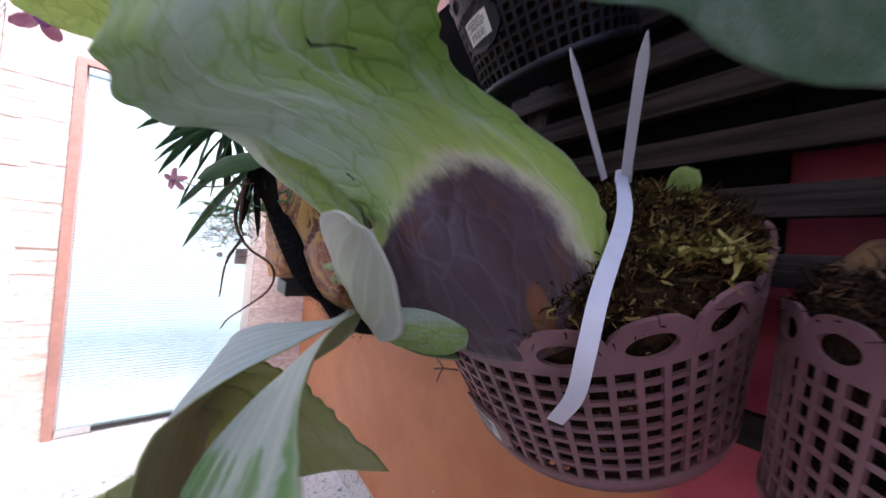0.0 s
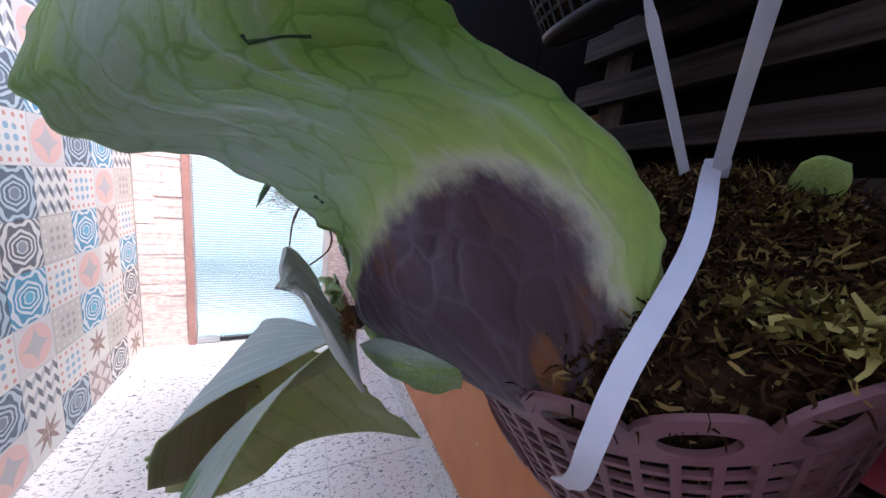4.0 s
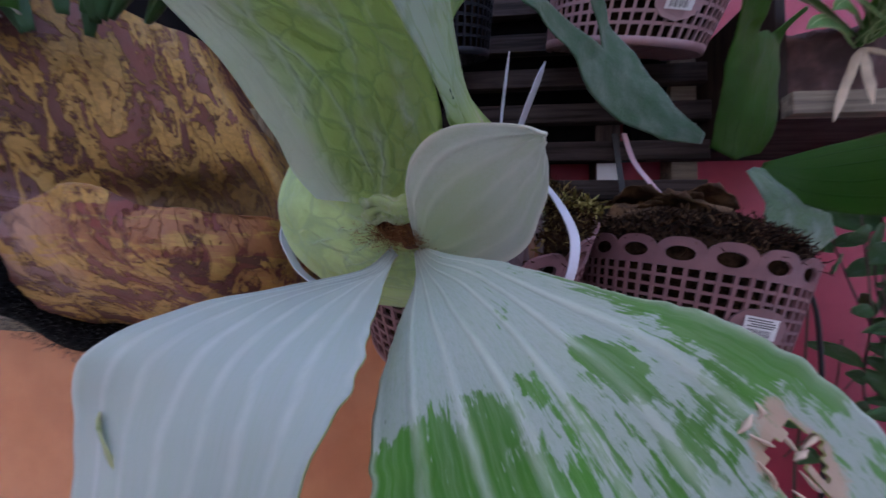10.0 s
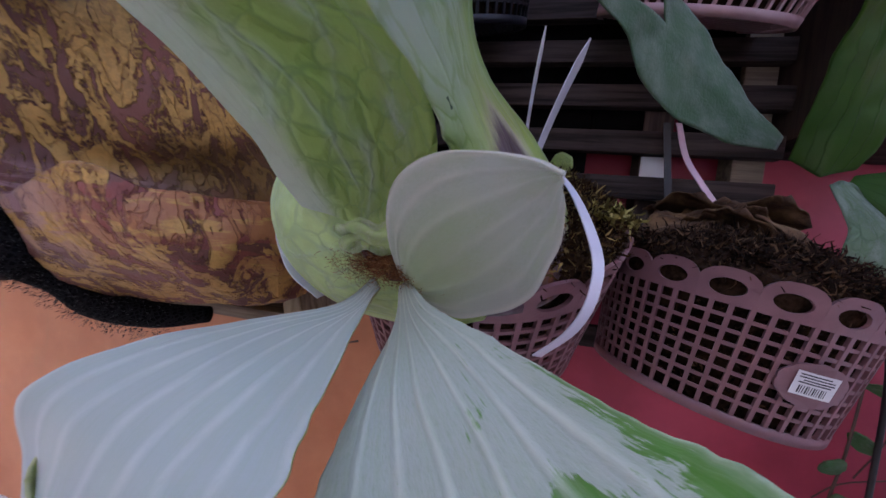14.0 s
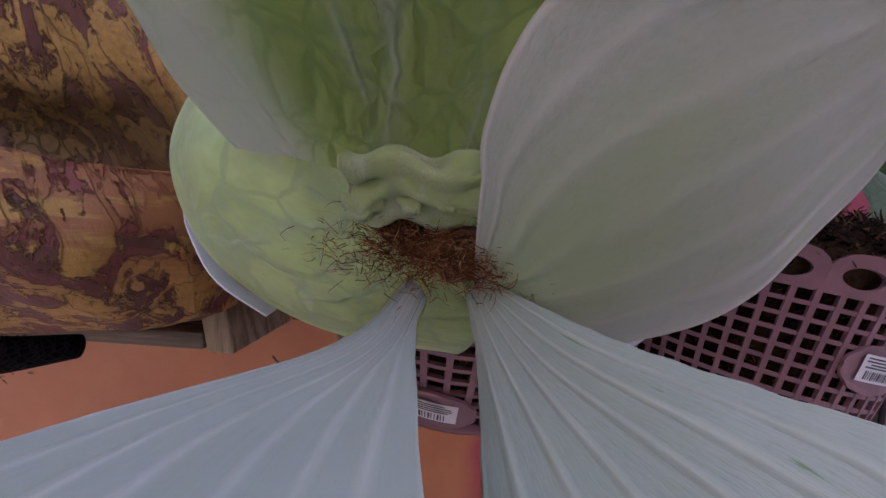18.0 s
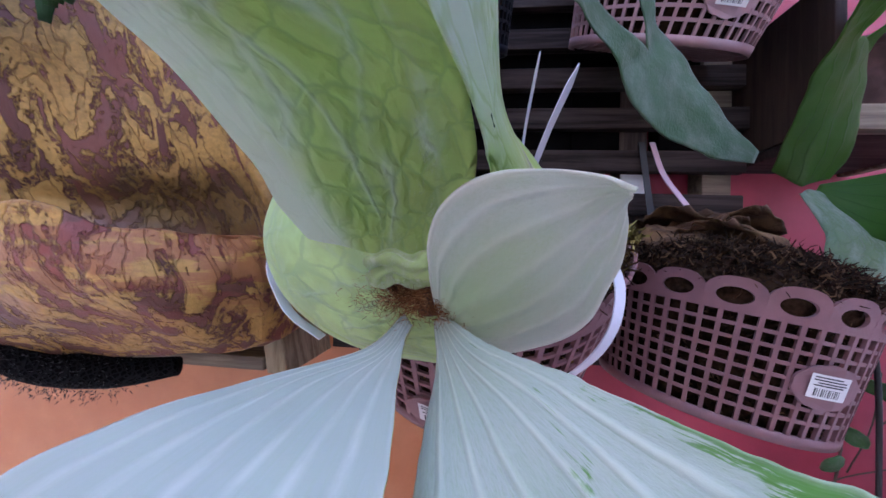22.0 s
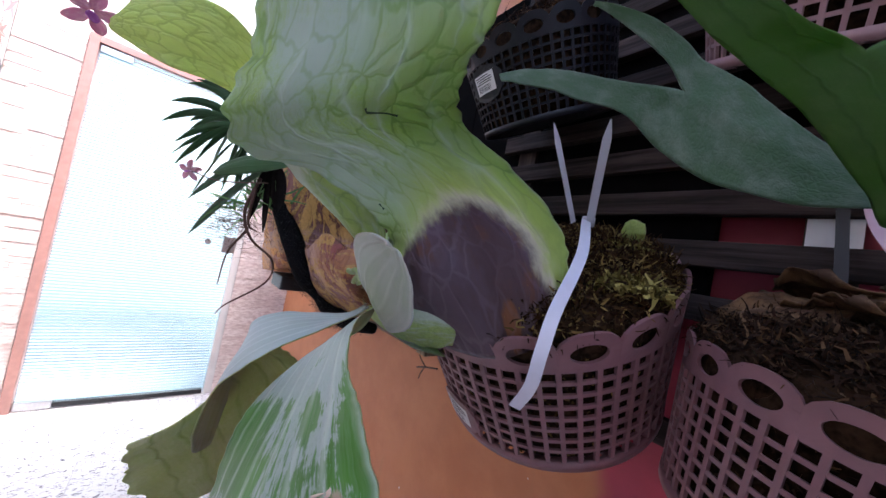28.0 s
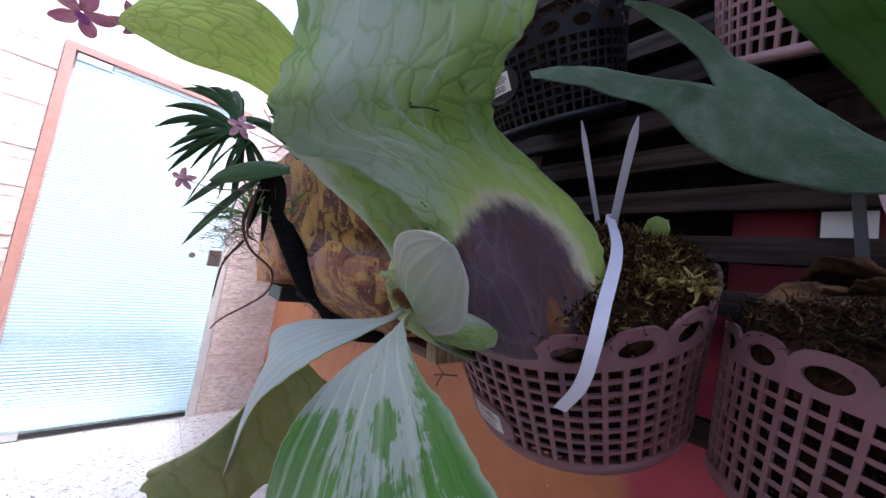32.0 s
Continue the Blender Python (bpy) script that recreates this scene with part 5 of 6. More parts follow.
SHRED = plain("torn_leaf_skin", (0.55, 0.42, 0.32), 0.7, 0.25)
scar_g = grid_of(FRONDR_CAGE, 60, 60)
scar_n = normals_of(scar_g)
for i in range(11):
    a = 2 * math.pi * i / 11
    iv, iu = int(59 * (0.68 + 0.030 * math.sin(a) + 0.01 * rng.normal())), int(59 * (0.85 + 0.042 * math.cos(a) + 0.01 * rng.normal()))
    p, q = scar_g[min(59, iv), min(59, iu)], -scar_n[min(59, iv), min(59, iu)]
    d = rng.normal(size=3)
    d -= q * (d @ q)
    d = d / np.linalg.norm(d) * rng.uniform(0.004, 0.008)
    keep(tube("torn_shred", (tuple(p - d), tuple(p + q * 0.0025 + rng.normal(size=3) * 0.001), tuple(p + d + q * 0.001)), (0.0008, 0.0020, 0.0006), SHRED, None, "", 5, 10, 0.5), fern)
MARK = plain("dark_green_scratch", (0.03, 0.07, 0.02), 0.8, 0.3)
shield_g = grid_of(SHIELD_CAGE, 120, 80)
for v0, u0, v1, u1 in ((0.647, 0.62, 0.613, 0.722), (0.639, 0.62, 0.657, 0.62), (0.378, 0.114, 0.390, 0.114)):
    pts = []
    for f in (0.0, 0.33, 0.67, 1.0):
        iv, iu = int(119 * (v0 + (v1 - v0) * f)), int(79 * (u0 + (u1 - u0) * f))
        pts.append(tuple(shield_g[iv, iu]))
    keep(tube("scratch", pts, (0.0016, 0.0011, 0.0012, 0.0017), MARK, None, "dark green scratch on the leaf", 6, 12), fern)
HEART = np.array((-0.031, 0.026, 1.164))
bm = bmesh.new()
bmesh.ops.create_icosphere(bm, subdivisions=3, radius=0.010, matrix=Matrix.Translation(HEART + (0.002, 0.009, -0.002)))
for v in bm.verts:
    v.co += v.normal * 0.004 * noise.noise(v.co * 120)
keep(part("growing_point", bm, ROOT_DARK, None, "dark fuzzy growing point", True), fern)


def heart_place(rng):
    d = rng.normal(size=3) * (1.8, 0.5, 0.6) + (0, -0.5, -0.1)
    return HEART + rng.normal(size=3) * (0.017, 0.003, 0.005) + (0, 0, -0.002), d


keep(strands("fuzz", 3000, heart_place, 0.0075, 0.0004, FUZZ, 31, None, "rust-brown scales"), fern)
CROWN_CAGE = [[(HEART[0] + x, HEART[1] + y - 0.004 * abs(k), HEART[2] + z + 0.002 * k) for k, x in ((-1, -0.032), (1.2, -0.020), (-1.0, -0.006), (1.6, 0.010))] for y, z in ((0.004, 0.008), (-0.006, 0.013), (-0.010, 0.021), (-0.004, 0.028))]
leaf("young_lobe", CROWN_CAGE, (BUD_LEAF, BUD_LEAF), "small frilled pale green lobe over the growing point", nv=28, nu=48, thick=0.0016, ripple=0.012, seed=18, frill=0.06)
for i, (dx, dz, w) in enumerate(((-0.030, 0.011, 0.007), (-0.015, 0.014, 0.006), (-0.003, 0.015, 0.005))):
    p = HEART + (dx, -0.004, dz)
    cage = [[tuple(p + (w * x * k, -0.006 * f - 0.001 * (1 - x * x), 0.007 * (1 - f) - 0.003 * f * f)) for x in (-1, -0.4, 0.4, 1)] for f, k in ((0, 0.55), (0.4, 0.9), (0.8, 0.8), (1.1, 0.35))]
    leaf("bud", cage, (BUD_LEAF, BUD_LEAF), "pale green unopened bud scale", nv=14, nu=14, thick=0.0018, ripple=0.004, seed=70 + i, frill=0.10)

# ---- plastic ties ----
tie = empty("plastic_tie", (0.09, 0.3, 1.33), "pale translucent nylon cable tie binding the fern to the basket", "cable tie")
keep(ribbon("tail", ((0.080, 0.318, 1.325), (0.098, 0.285, 1.382), (0.123, 0.240, 1.446)), 0.0115, 0.0015, TIE, (0.75, 0.62, 0.0), None, "", 14, True), tie)
keep(ribbon("tail", ((0.060, 0.305, 1.32), (0.061, 0.258, 1.375), (0.066, 0.198, 1.435)), 0.0085, 0.0015, TIE, (0.35, 0.9, 0.2), None, "", 14, True), tie)
keep(ribbon("strap", ((0.078, 0.310, 1.324), (0.118, 0.234, 1.262), (0.137, 0.160, 1.190), (0.137, 0.146, 1.145), (0.124, 0.158, 1.102), (0.095, 0.180, 1.062)), 0.0145, 0.0014, TIE, ((0.3, 0.9, 0.1), (0.6, 0.75, 0.1), (0.8, 0.55, 0.1), (0.85, 0.5, 0.1), (0.9, 0.4, 0.1), (0.9, 0.4, 0.1)), None, "", 36), tie)
keep(ribbon("strap", ((-0.16, 0.23, 1.27), (-0.226, 0.185, 1.21), (-0.232, 0.168, 1.174), (-0.210, 0.153, 1.143), (-0.188, 0.145, 1.122), (-0.155, 0.145, 1.102)), 0.0120, 0.0014, TIE, (0.3, 0.9, 0.0), None, "", 20), tie)
keep(part("head", box_bm((0.066, 0.318, 1.318), (0.082, 0.332, 1.334), 0.002), TIE, None), tie)
sprout = empty("seedling", (0.12, 0.40, 1.28), "tiny pale green seedling in the moss", "seedling")
keep(sheet("leaflet", [[(0.118, 0.385, 1.30), (0.122, 0.385, 1.303), (0.127, 0.385, 1.301)], [(0.106, 0.375, 1.318), (0.122, 0.372, 1.326), (0.142, 0.372, 1.316)], [(0.112, 0.370, 1.336), (0.124, 0.368, 1.341), (0.140, 0.370, 1.334)]], (PALE_LEAF, PALE_LEAF), 0.001, 10, 8), sprout)

# ---- the second staghorn fern ----
fern2 = empty("staghorn_fern", (0.40, 0.36, 1.22), "staghorn fern with long forked dark green fronds, in the peat-filled basket", "fern")


def forked(name, low, high, notch, mat, label, owner, thick=0.0016, nv=80, nu=14):
    """A blade that forks: two halves that share their inner edge up to the notch, welded into one thin solid."""
    ga, gb = grid_of(low, nv, nu), grid_of(high, nv, nu)
    k = int(notch * (nv - 1))
    mid = (ga[: k + 1, -1] + gb[: k + 1, 0]) / 2
    ga[: k + 1, -1], gb[: k + 1, 0] = mid, mid
    ia = np.arange(nv * nu).reshape(nv, nu)
    ib = ia + nv * nu
    ib[: k + 1, 0] = ia[: k + 1, -1]
    pts = np.concatenate([ga.reshape(-1, 3), gb.reshape(-1, 3)])
    u, v = np.meshgrid(np.linspace(0, 0.5, nu), np.linspace(0, 3.5, nv))
    uv = np.concatenate([np.stack([u, v], -1).reshape(-1, 2), np.stack([u + 0.5, v], -1).reshape(-1, 2)])
    quads = [(int(g[i, j]), int(g[i, j + 1]), int(g[i + 1, j + 1]), int(g[i + 1, j])) for g in (ia, ib) for i in range(nv - 1) for j in range(nu - 1)]
    nrm = np.zeros_like(pts)
    edges = {}
    for f in quads:
        n = np.cross(pts[f[2]] - pts[f[0]], pts[f[3]] - pts[f[1]])
        for a, b in zip(f, f[1:] + f[:1]):
            nrm[a] += n
            edges[(a, b)] = True
    nrm /= np.maximum(np.linalg.norm(nrm, axis=1), 1e-9)[:, None]
    wob = np.array([noise.noise(Vector(p) * 21) * 0.006 + noise.noise(Vector(p) * 60) * 0.0015 for p in pts])
    pts = pts + nrm * wob[:, None]
    used = sorted({i for f in quads for i in f})
    at = {i: n for n, i in enumerate(used)}
    m = len(used)
    verts = np.concatenate([(pts + nrm * thick / 2)[used], (pts - nrm * thick / 2)[used]])
    faces = [tuple(at[i] for i in f) for f in quads] + [tuple(m + at[i] for i in reversed(f)) for f in quads]
    faces += [(at[b], at[a], m + at[a], m + at[b]) for a, b in edges if (b, a) not in edges]
    return keep(mesh_ob(name, verts, faces, [mat], None, label, True, [0] * len(faces), np.tile(uv[used], (2, 1))), owner)


BLADE = (((0.368, 0.292, 1.335), (0.369, 0.291, 1.342), (0.370, 0.290, 1.350)), ((0.304, 0.265, 1.332), (0.305, 0.262, 1.368), (0.307, 0.262, 1.392)),
         ((0.264, 0.255, 1.343), (0.267, 0.250, 1.395), (0.274, 0.253, 1.432)), ((0.225, 0.247, 1.360), (0.231, 0.241, 1.430), (0.241, 0.246, 1.468)), ((0.183, 0.235, 1.395), (0.203, 0.232, 1.456), (0.215, 0.235, 1.492)))
LOW_PRONG = (((0.152, 0.205, 1.430), (0.162, 0.205, 1.464)), ((0.110, 0.160, 1.442), (0.105, 0.160, 1.473)), ((0.061, 0.125, 1.453), (0.061, 0.125, 1.473)), ((0.039, 0.110, 1.456), (0.033, 0.110, 1.468)))
HIGH_PRONG = (((0.184, 0.215, 1.489), (0.199, 0.215, 1.509)), ((0.158, 0.185, 1.515), (0.173, 0.185, 1.527)), ((0.134, 0.160, 1.535), (0.145, 0.160, 1.538)), ((0.123, 0.150, 1.542), (0.125, 0.150, 1.546)))


def halves(pairs):
    return [[a, tuple((x + y) / 2 for x, y in zip(a, b)), b] for a, b in pairs]


forked("forked_frond", halves([r[0:2] for r in BLADE] + list(LOW_PRONG)), halves([r[1:3] for r in BLADE] + list(HIGH_PRONG)), 0.5, FORK_LEAF, "grey-green frond forking into two prongs", fern2)
STEM_BLADE = (((0.344, 0.235, 1.31), (0.372, 0.232, 1.29), (0.41, 0.24, 1.301)), ((0.32, 0.185, 1.343), (0.358, 0.195, 1.337), (0.41, 0.215, 1.338)), ((0.298, 0.14, 1.366), (0.341, 0.16, 1.37), (0.395, 0.195, 1.375)), ((0.281, 0.105, 1.376), (0.323, 0.13, 1.393), (0.39, 0.185, 1.409)))
LEFT_LOBE = (((0.261, 0.07, 1.39), (0.303, 0.092, 1.392)), ((0.241, 0.03, 1.408), (0.278, 0.05, 1.409)), ((0.221, 0.0, 1.426), (0.253, 0.02, 1.442)))
RIGHT_PRONG = (((0.363, 0.165, 1.417), (0.389, 0.183, 1.416)), ((0.373, 0.16, 1.425), (0.383, 0.168, 1.425)), ((0.384, 0.145, 1.433), (0.388, 0.148, 1.432)))
forked("upright_frond", halves([r[0:2] for r in STEM_BLADE] + list(LEFT_LOBE)), halves([r[1:3] for r in STEM_BLADE] + list(RIGHT_PRONG)), 0.5, GREEN_LEAF, "upright dark green frond forking into a broad lobe and a curved prong", fern2)
SIDE = [
    [(0.486, 0.334, 1.306), (0.487, 0.334, 1.311), (0.491, 0.334, 1.319)],
    [(0.497, 0.276, 1.237), (0.504, 0.276, 1.281), (0.521, 0.275, 1.321)],
    [(0.521, 0.198, 1.208), (0.515, 0.186, 1.263), (0.539, 0.196, 1.32)],
    [(0.537, 0.138, 1.203), (0.528, 0.127, 1.262), (0.525, 0.125, 1.318)],
    [(0.551, 0.099, 1.207), (0.54, 0.087, 1.268), (0.53, 0.085, 1.33)],
    [(0.566, 0.069, 1.23), (0.554, 0.058, 1.269), (0.545, 0.056, 1.32)],
]
leaf("spreading_frond", SIDE, (GREEN_LEAF, GREEN_LEAF), "broad spreading dark green frond with dark veins", fern2, nv=48, nu=24, thick=0.0014, ripple=0.004, seed=15)
SHLD2 = [
    [(0.463, 0.333, 1.304), (0.477, 0.334, 1.311), (0.486, 0.329, 1.305)],
    [(0.458, 0.295, 1.247), (0.48, 0.285, 1.252), (0.515, 0.287, 1.239)],
    [(0.441, 0.275, 1.205), (0.472, 0.261, 1.202), (0.518, 0.267, 1.219)],
    [(0.467, 0.277, 1.168), (0.492, 0.273, 1.162), (0.538, 0.279, 1.191)],
]
leaf("small_shield", SHLD2, (SHADE_LEAF, SHADE_LEAF), "small grey-green shield frond", fern2, nv=24, nu=18, thick=0.0014, ripple=0.004, seed=16, frill=0.03)
rng = np.random.default_rng(8)
for i in range(9):
    c = np.array((0.29 + 0.022 * i, 0.33 + 0.035 * (i % 3), 1.226 + 0.012 * (i % 3))) if i < 7 else np.array((0.36 + 0.075 * (i - 7), 0.395, 1.256))
    s = rng.uniform(0.040, 0.068) if i < 7 else 0.052
    ang = rng.uniform(0, 6.28)
    e, f = np.array((math.cos(ang), math.sin(ang), 0.2)) * s, np.array((-math.sin(ang), math.cos(ang), 0.35)) * s * 0.8
    cg = [[c - e * 0.5 - f * 0.6, c - f * 0.8 + (0, 0, 0.006), c + e * 0.5 - f * 0.6], [c - e + (0, 0, 0.006), c + (0, 0, 0.015), c + e + (0, 0, 0.004)], [c - e * 0.4 + f + (0, 0, 0.022), c + f * 1.1 + (0, 0, 0.016), c + e * 0.5 + f * 0.8 + (0, 0, 0.006)]]
    leaf("dry_frond", [[tuple(p) for p in r] for r in cg], (DEAD_LEAF, DEAD_LEAF), "crumpled dead brown frond", fern2, nv=16, nu=16, ripple=0.014, seed=40 + i, frill=0.08)
tie2 = empty("plastic_tie", (0.36, 0.45, 1.25), "pinkish nylon tie holding the basket to the pallet", "cable tie")
keep(ribbon("strap", ((0.345, 0.497, 1.44), (0.352, 0.47, 1.37), (0.372, 0.45, 1.32), (0.40, 0.44, 1.275)), 0.011, 0.0016, TIE_PINK, (0.9, 0.2, 0.3), None, "", 18), tie2)
tie3 = empty("black_strap", (0.32, 0.48, 1.25), "black strap holding the basket to the pallet", "strap")
keep(ribbon("strap", ((0.325, 0.497, 1.44), (0.33, 0.485, 1.36), (0.335, 0.47, 1.27)), 0.012, 0.002, BLACK, (1, 0, 0), None, "", 10), tie3)
tagged(part("paper_label", box_bm((0.298, 0.5235, 1.3385), (0.350, 0.5268, 1.3815)), STICKER, None), "white paper label on the pallet stringer", "label")

def netting():
    m = Mat("black_netting")
    d = m.voro(m.coords("Object", (1, 1, 1), (0, 0, 0), (0.4, 0.7, 0)), 150.0, rand=0.35)
    line = m.ramp(d, 0.06, 0.22, 1.0, 0.0)
    return m.done(m.mix(line, (0.003, 0.003, 0.004), (0.012, 0.012, 0.013)), 0.9, line, 1.0, 0.004, spec=0.08)


NETTING = netting()
# ---- black mesh strap round the planter ----
strapm = empty("black_mesh_roll", (-0.62, 0.2, 1.02), "rolled black shade netting wedged under the bark planter", "netting")
keep(tube("roll", ((-0.92, 0.075, 1.352), (-0.8, 0.095, 1.26), (-0.712, 0.12, 1.172), (-0.673, 0.155, 1.096), (-0.663, 0.21, 1.052), (-0.618, 0.235, 1.010), (-0.537, 0.262, 0.996), (-0.47, 0.30, 0.998)), (0.036, 0.036, 0.036, 0.036, 0.036, 0.034, 0.028, 0.018), NETTING, None, "", 14, 90, 0.8), strapm)


def roll_place(rng):
    c = np.array(((-0.92, 0.075, 1.352), (-0.8, 0.095, 1.26), (-0.712, 0.12, 1.172), (-0.673, 0.155, 1.096), (-0.663, 0.21, 1.052), (-0.618, 0.235, 1.010), (-0.537, 0.262, 0.996)))
    s = rng.uniform(0, len(c) - 1.001)
    i = int(s)
    d = rng.normal(size=3)
    return c[i] + (c[i + 1] - c[i]) * (s - i) + d / np.linalg.norm(d) * rng.uniform(0.030, 0.046), d


keep(strands("frayed_mesh", 6000, roll_place, 0.0055, 0.0014, BLACK, 77, None, "frayed black mesh", 0.5), strapm)
tagged(part("black_tray", box_bm((-0.93, 0.12, 1.03), (-0.80, 0.27, 1.075), 0.006), BLACK, None), "small black tray under the orange planter", "tray")

# ---- orchids behind the planters ----
orchid = empty("orchid", (-0.80, 0.05, 1.36), "orchid with long dark strap leaves and pink flowers on the planter", "orchid")
rng = np.random.default_rng(14)
CROWN = np.array((-0.83, -0.06, 1.50))


def strap(name, a, b, drop, width, mat, owner, seed, label="", side=(0, 0.3, 1.0)):
    """A strap leaf from a to b, arched, with a keel."""
    a, b, side = np.array(a, float), np.array(b, float), np.array(side, float)
    ax = (b - a) / np.linalg.norm(b - a)
    side = side - ax * (side @ ax)
    side /= np.linalg.norm(side)
    up = np.cross(ax, side)
    cage = []
    for f, w in ((0, 0.35), (0.25, 0.85), (0.55, 1.0), (0.82, 0.75), (1.0, 0.06)):
        c = a + (b - a) * f + np.array((0, 0, drop * 4 * f * (1 - f)))
        cage.append([tuple(c - side * width / 2 * w), tuple(c - up * width * 0.12 * w), tuple(c + side * width / 2 * w)])
    return keep(sheet(name, cage, (mat, mat), 0.0016, 26, 9, 0.002, seed, None, label), owner)


for i in range(24):
    ang = radians(95 + i * 9.5 + rng.uniform(-6, 6))
    L = rng.uniform(0.14, 0.24)
    tip = CROWN + np.array((0.02 * rng.normal() - 0.03, math.cos(ang) * L * 0.8, math.sin(ang) * L * 0.9 - 0.03))
    strap("leaf", CROWN + rng.normal(size=3) * 0.012, tip, 0.035, rng.uniform(0.015, 0.026), STRAP_LEAF, orchid, 60 + i, side=(0.5, 0.3, 0.8))
for i in range(15):
    ang = radians(20 + i * 10.5 + rng.uniform(-5, 5))
    foot = np.array((-0.72 + 0.018 * i, 0.16, 1.49)) + rng.normal(size=3) * 0.012
    L = rng.uniform(0.13, 0.24)
    strap("leaf", foot, foot + np.array((-math.cos(ang) * L, -0.10 * rng.uniform(0.2, 1.0), math.sin(ang) * L)), 0.03, rng.uniform(0.022, 0.040), STRAP_LEAF, orchid, 400 + i, side=(0.5, 0.5, 0.6))
for i in range(9):
    a = np.array((-0.66 + 0.03 * rng.normal(), 0.12, 1.50))
    b = a + np.array((-rng.uniform(0.05, 0.22), -rng.uniform(0.0, 0.10), rng.uniform(-0.02, 0.12)))
    keep(tube("aerial_root", (tuple(a), tuple((a + b) / 2 + (0, 0, 0.05)), tuple(b)), (0.0030, 0.0026, 0.0018), ROOT, None, "pale aerial root", 6, 16), orchid)
for i in range(22):
    foot = np.array((-0.90 + 0.012 * i, 0.13 + 0.03 * rng.uniform(-1, 1), 1.52 + 0.02 * rng.uniform(-1, 1)))
    strap("leaf", foot, foot + np.array((rng.uniform(-0.16, 0.06), rng.uniform(-0.20, 0.02), rng.uniform(0.02, 0.20))), 0.03, rng.uniform(0.022, 0.042), GREEN_LEAF if i % 3 == 0 else STRAP_LEAF, orchid, 520 + i, side=(0.5, 0.5, 0.6))
strap("leaf", (-0.62, 0.03, 1.40), (-0.80, -0.115, 1.345), 0.012, 0.055, STRAP_LEAF, orchid, 81, "broad glossy dark green leaf", (0.1, 0.2, 1))
strap("leaf", (-0.72, -0.005, 1.385), (-0.90, -0.135, 1.160), 0.018, 0.022, FORK_LEAF, orchid, 82, "grey-green strap leaf", (0.3, 0.6, -0.5))
strap("leaf", (-0.71, -0.010, 1.415), (-0.87, -0.155, 1.262), 0.022, 0.020, FORK_LEAF, orchid, 83, "grey-green strap leaf", (0.3, 0.6, -0.5))
for i, (a, b, w) in enumerate((((-0.72, 0.01, 1.40), (-0.755, 0.045, 1.300), 0.045), ((-0.715, 0.0, 1.405), (-0.74, -0.012, 1.235), 0.020), ((-0.72, 0.03, 1.40), (-0.745, 0.055, 1.27), 0.040), ((-0.725, 0.005, 1.385), (-0.755, 0.030, 1.205), 0.016))):
    strap("leaf", a, b, 0.012, w, DEAD_BLACK, orchid, 500 + i, "black withered leaf", (0.2, 0.8, 0.3))
strap("leaf", (-0.60, 0.04, 1.43), (-0.70, -0.02, 1.56), 0.0, 0.03, STRAP_LEAF, orchid, 84)
strap("leaf", (-0.55, 0.08, 1.44), (-0.58, 0.02, 1.60), 0.0, 0.05, GREEN_LEAF, orchid, 85)


def flower(owner, c, s, face, seed, mats=(PINK_PETAL, PURPLE_PETAL)):
    rng = np.random.default_rng(seed)
    c, face = np.array(c, float), np.array(face, float)
    face /= np.linalg.norm(face)
    a = np.cross(face, (0, 0, 1.0))
    a /= np.linalg.norm(a)
    b = np.cross(a, face)
    for k in range(5):
        t = 2 * math.pi * k / 5 + 0.3
        d, q = math.cos(t) * a + math.sin(t) * b, -math.sin(t) * a + math.cos(t) * b
        cage = [[tuple(c + d * s * f - q * s * w + face * s * z), tuple(c + d * s * f + face * s * (z - 0.06)), tuple(c + d * s * f + q * s * w + face * s * z)] for f, w, z in ((0.05, 0.06, 0), (0.45, 0.26, 0.06), (0.85, 0.2, -0.05), (1.05, 0.03, -0.15))]
        keep(sheet("petal", cage, (mats[0], mats[0]), 0.0008, 12, 8, 0.001, seed + k), owner)
    cage = [[tuple(c + face * s * z + a * s * x * w - b * s * 0.25 * z) for x in (-1, 0, 1)] for z, w in ((0, 0.08), (0.25, 0.22), (0.5, 0.16), (0.62, 0.04))]
    keep(sheet("lip", cage, (mats[1], mats[1]), 0.001, 12, 8, 0.002, seed + 9, None, "magenta lip"), owner)


flower(orchid, (-0.70, -0.085, 1.487), 0.032, (0.9, -0.4, 0.1), 101)
flower(orchid, (-0.90, -0.165, 1.345), 0.032, (0.8, -0.5, -0.2), 102)
flower(orchid, (-0.80, -0.395, 1.632), 0.055, (0.6, 0.3, -0.6), 103, (PINK_PETAL, PURPLE_PETAL))
flower(orchid, (-0.74, -0.31, 1.64), 0.045, (0.3, 0.6, -0.7), 104, (PINK_PETAL, PURPLE_PETAL))
keep(tube("flower_stem", ((-0.60, 0.06, 1.44), (-0.64, -0.03, 1.46), (-0.70, -0.08, 1.485)), 0.0018, ROOT, None, "", 6, 16), orchid)
keep(tube("flower_stem", ((-0.66, 0.0, 1.34), (-0.78, -0.10, 1.325), (-0.90, -0.16, 1.345)), 0.0016, TWIG, None, "", 6, 16), orchid)
keep(tube("flower_stem", ((-0.62, 0.05, 1.60), (-0.68, -0.15, 1.66), (-0.76, -0.35, 1.62)), 0.0018, STEM, None, "", 6, 16), orchid)
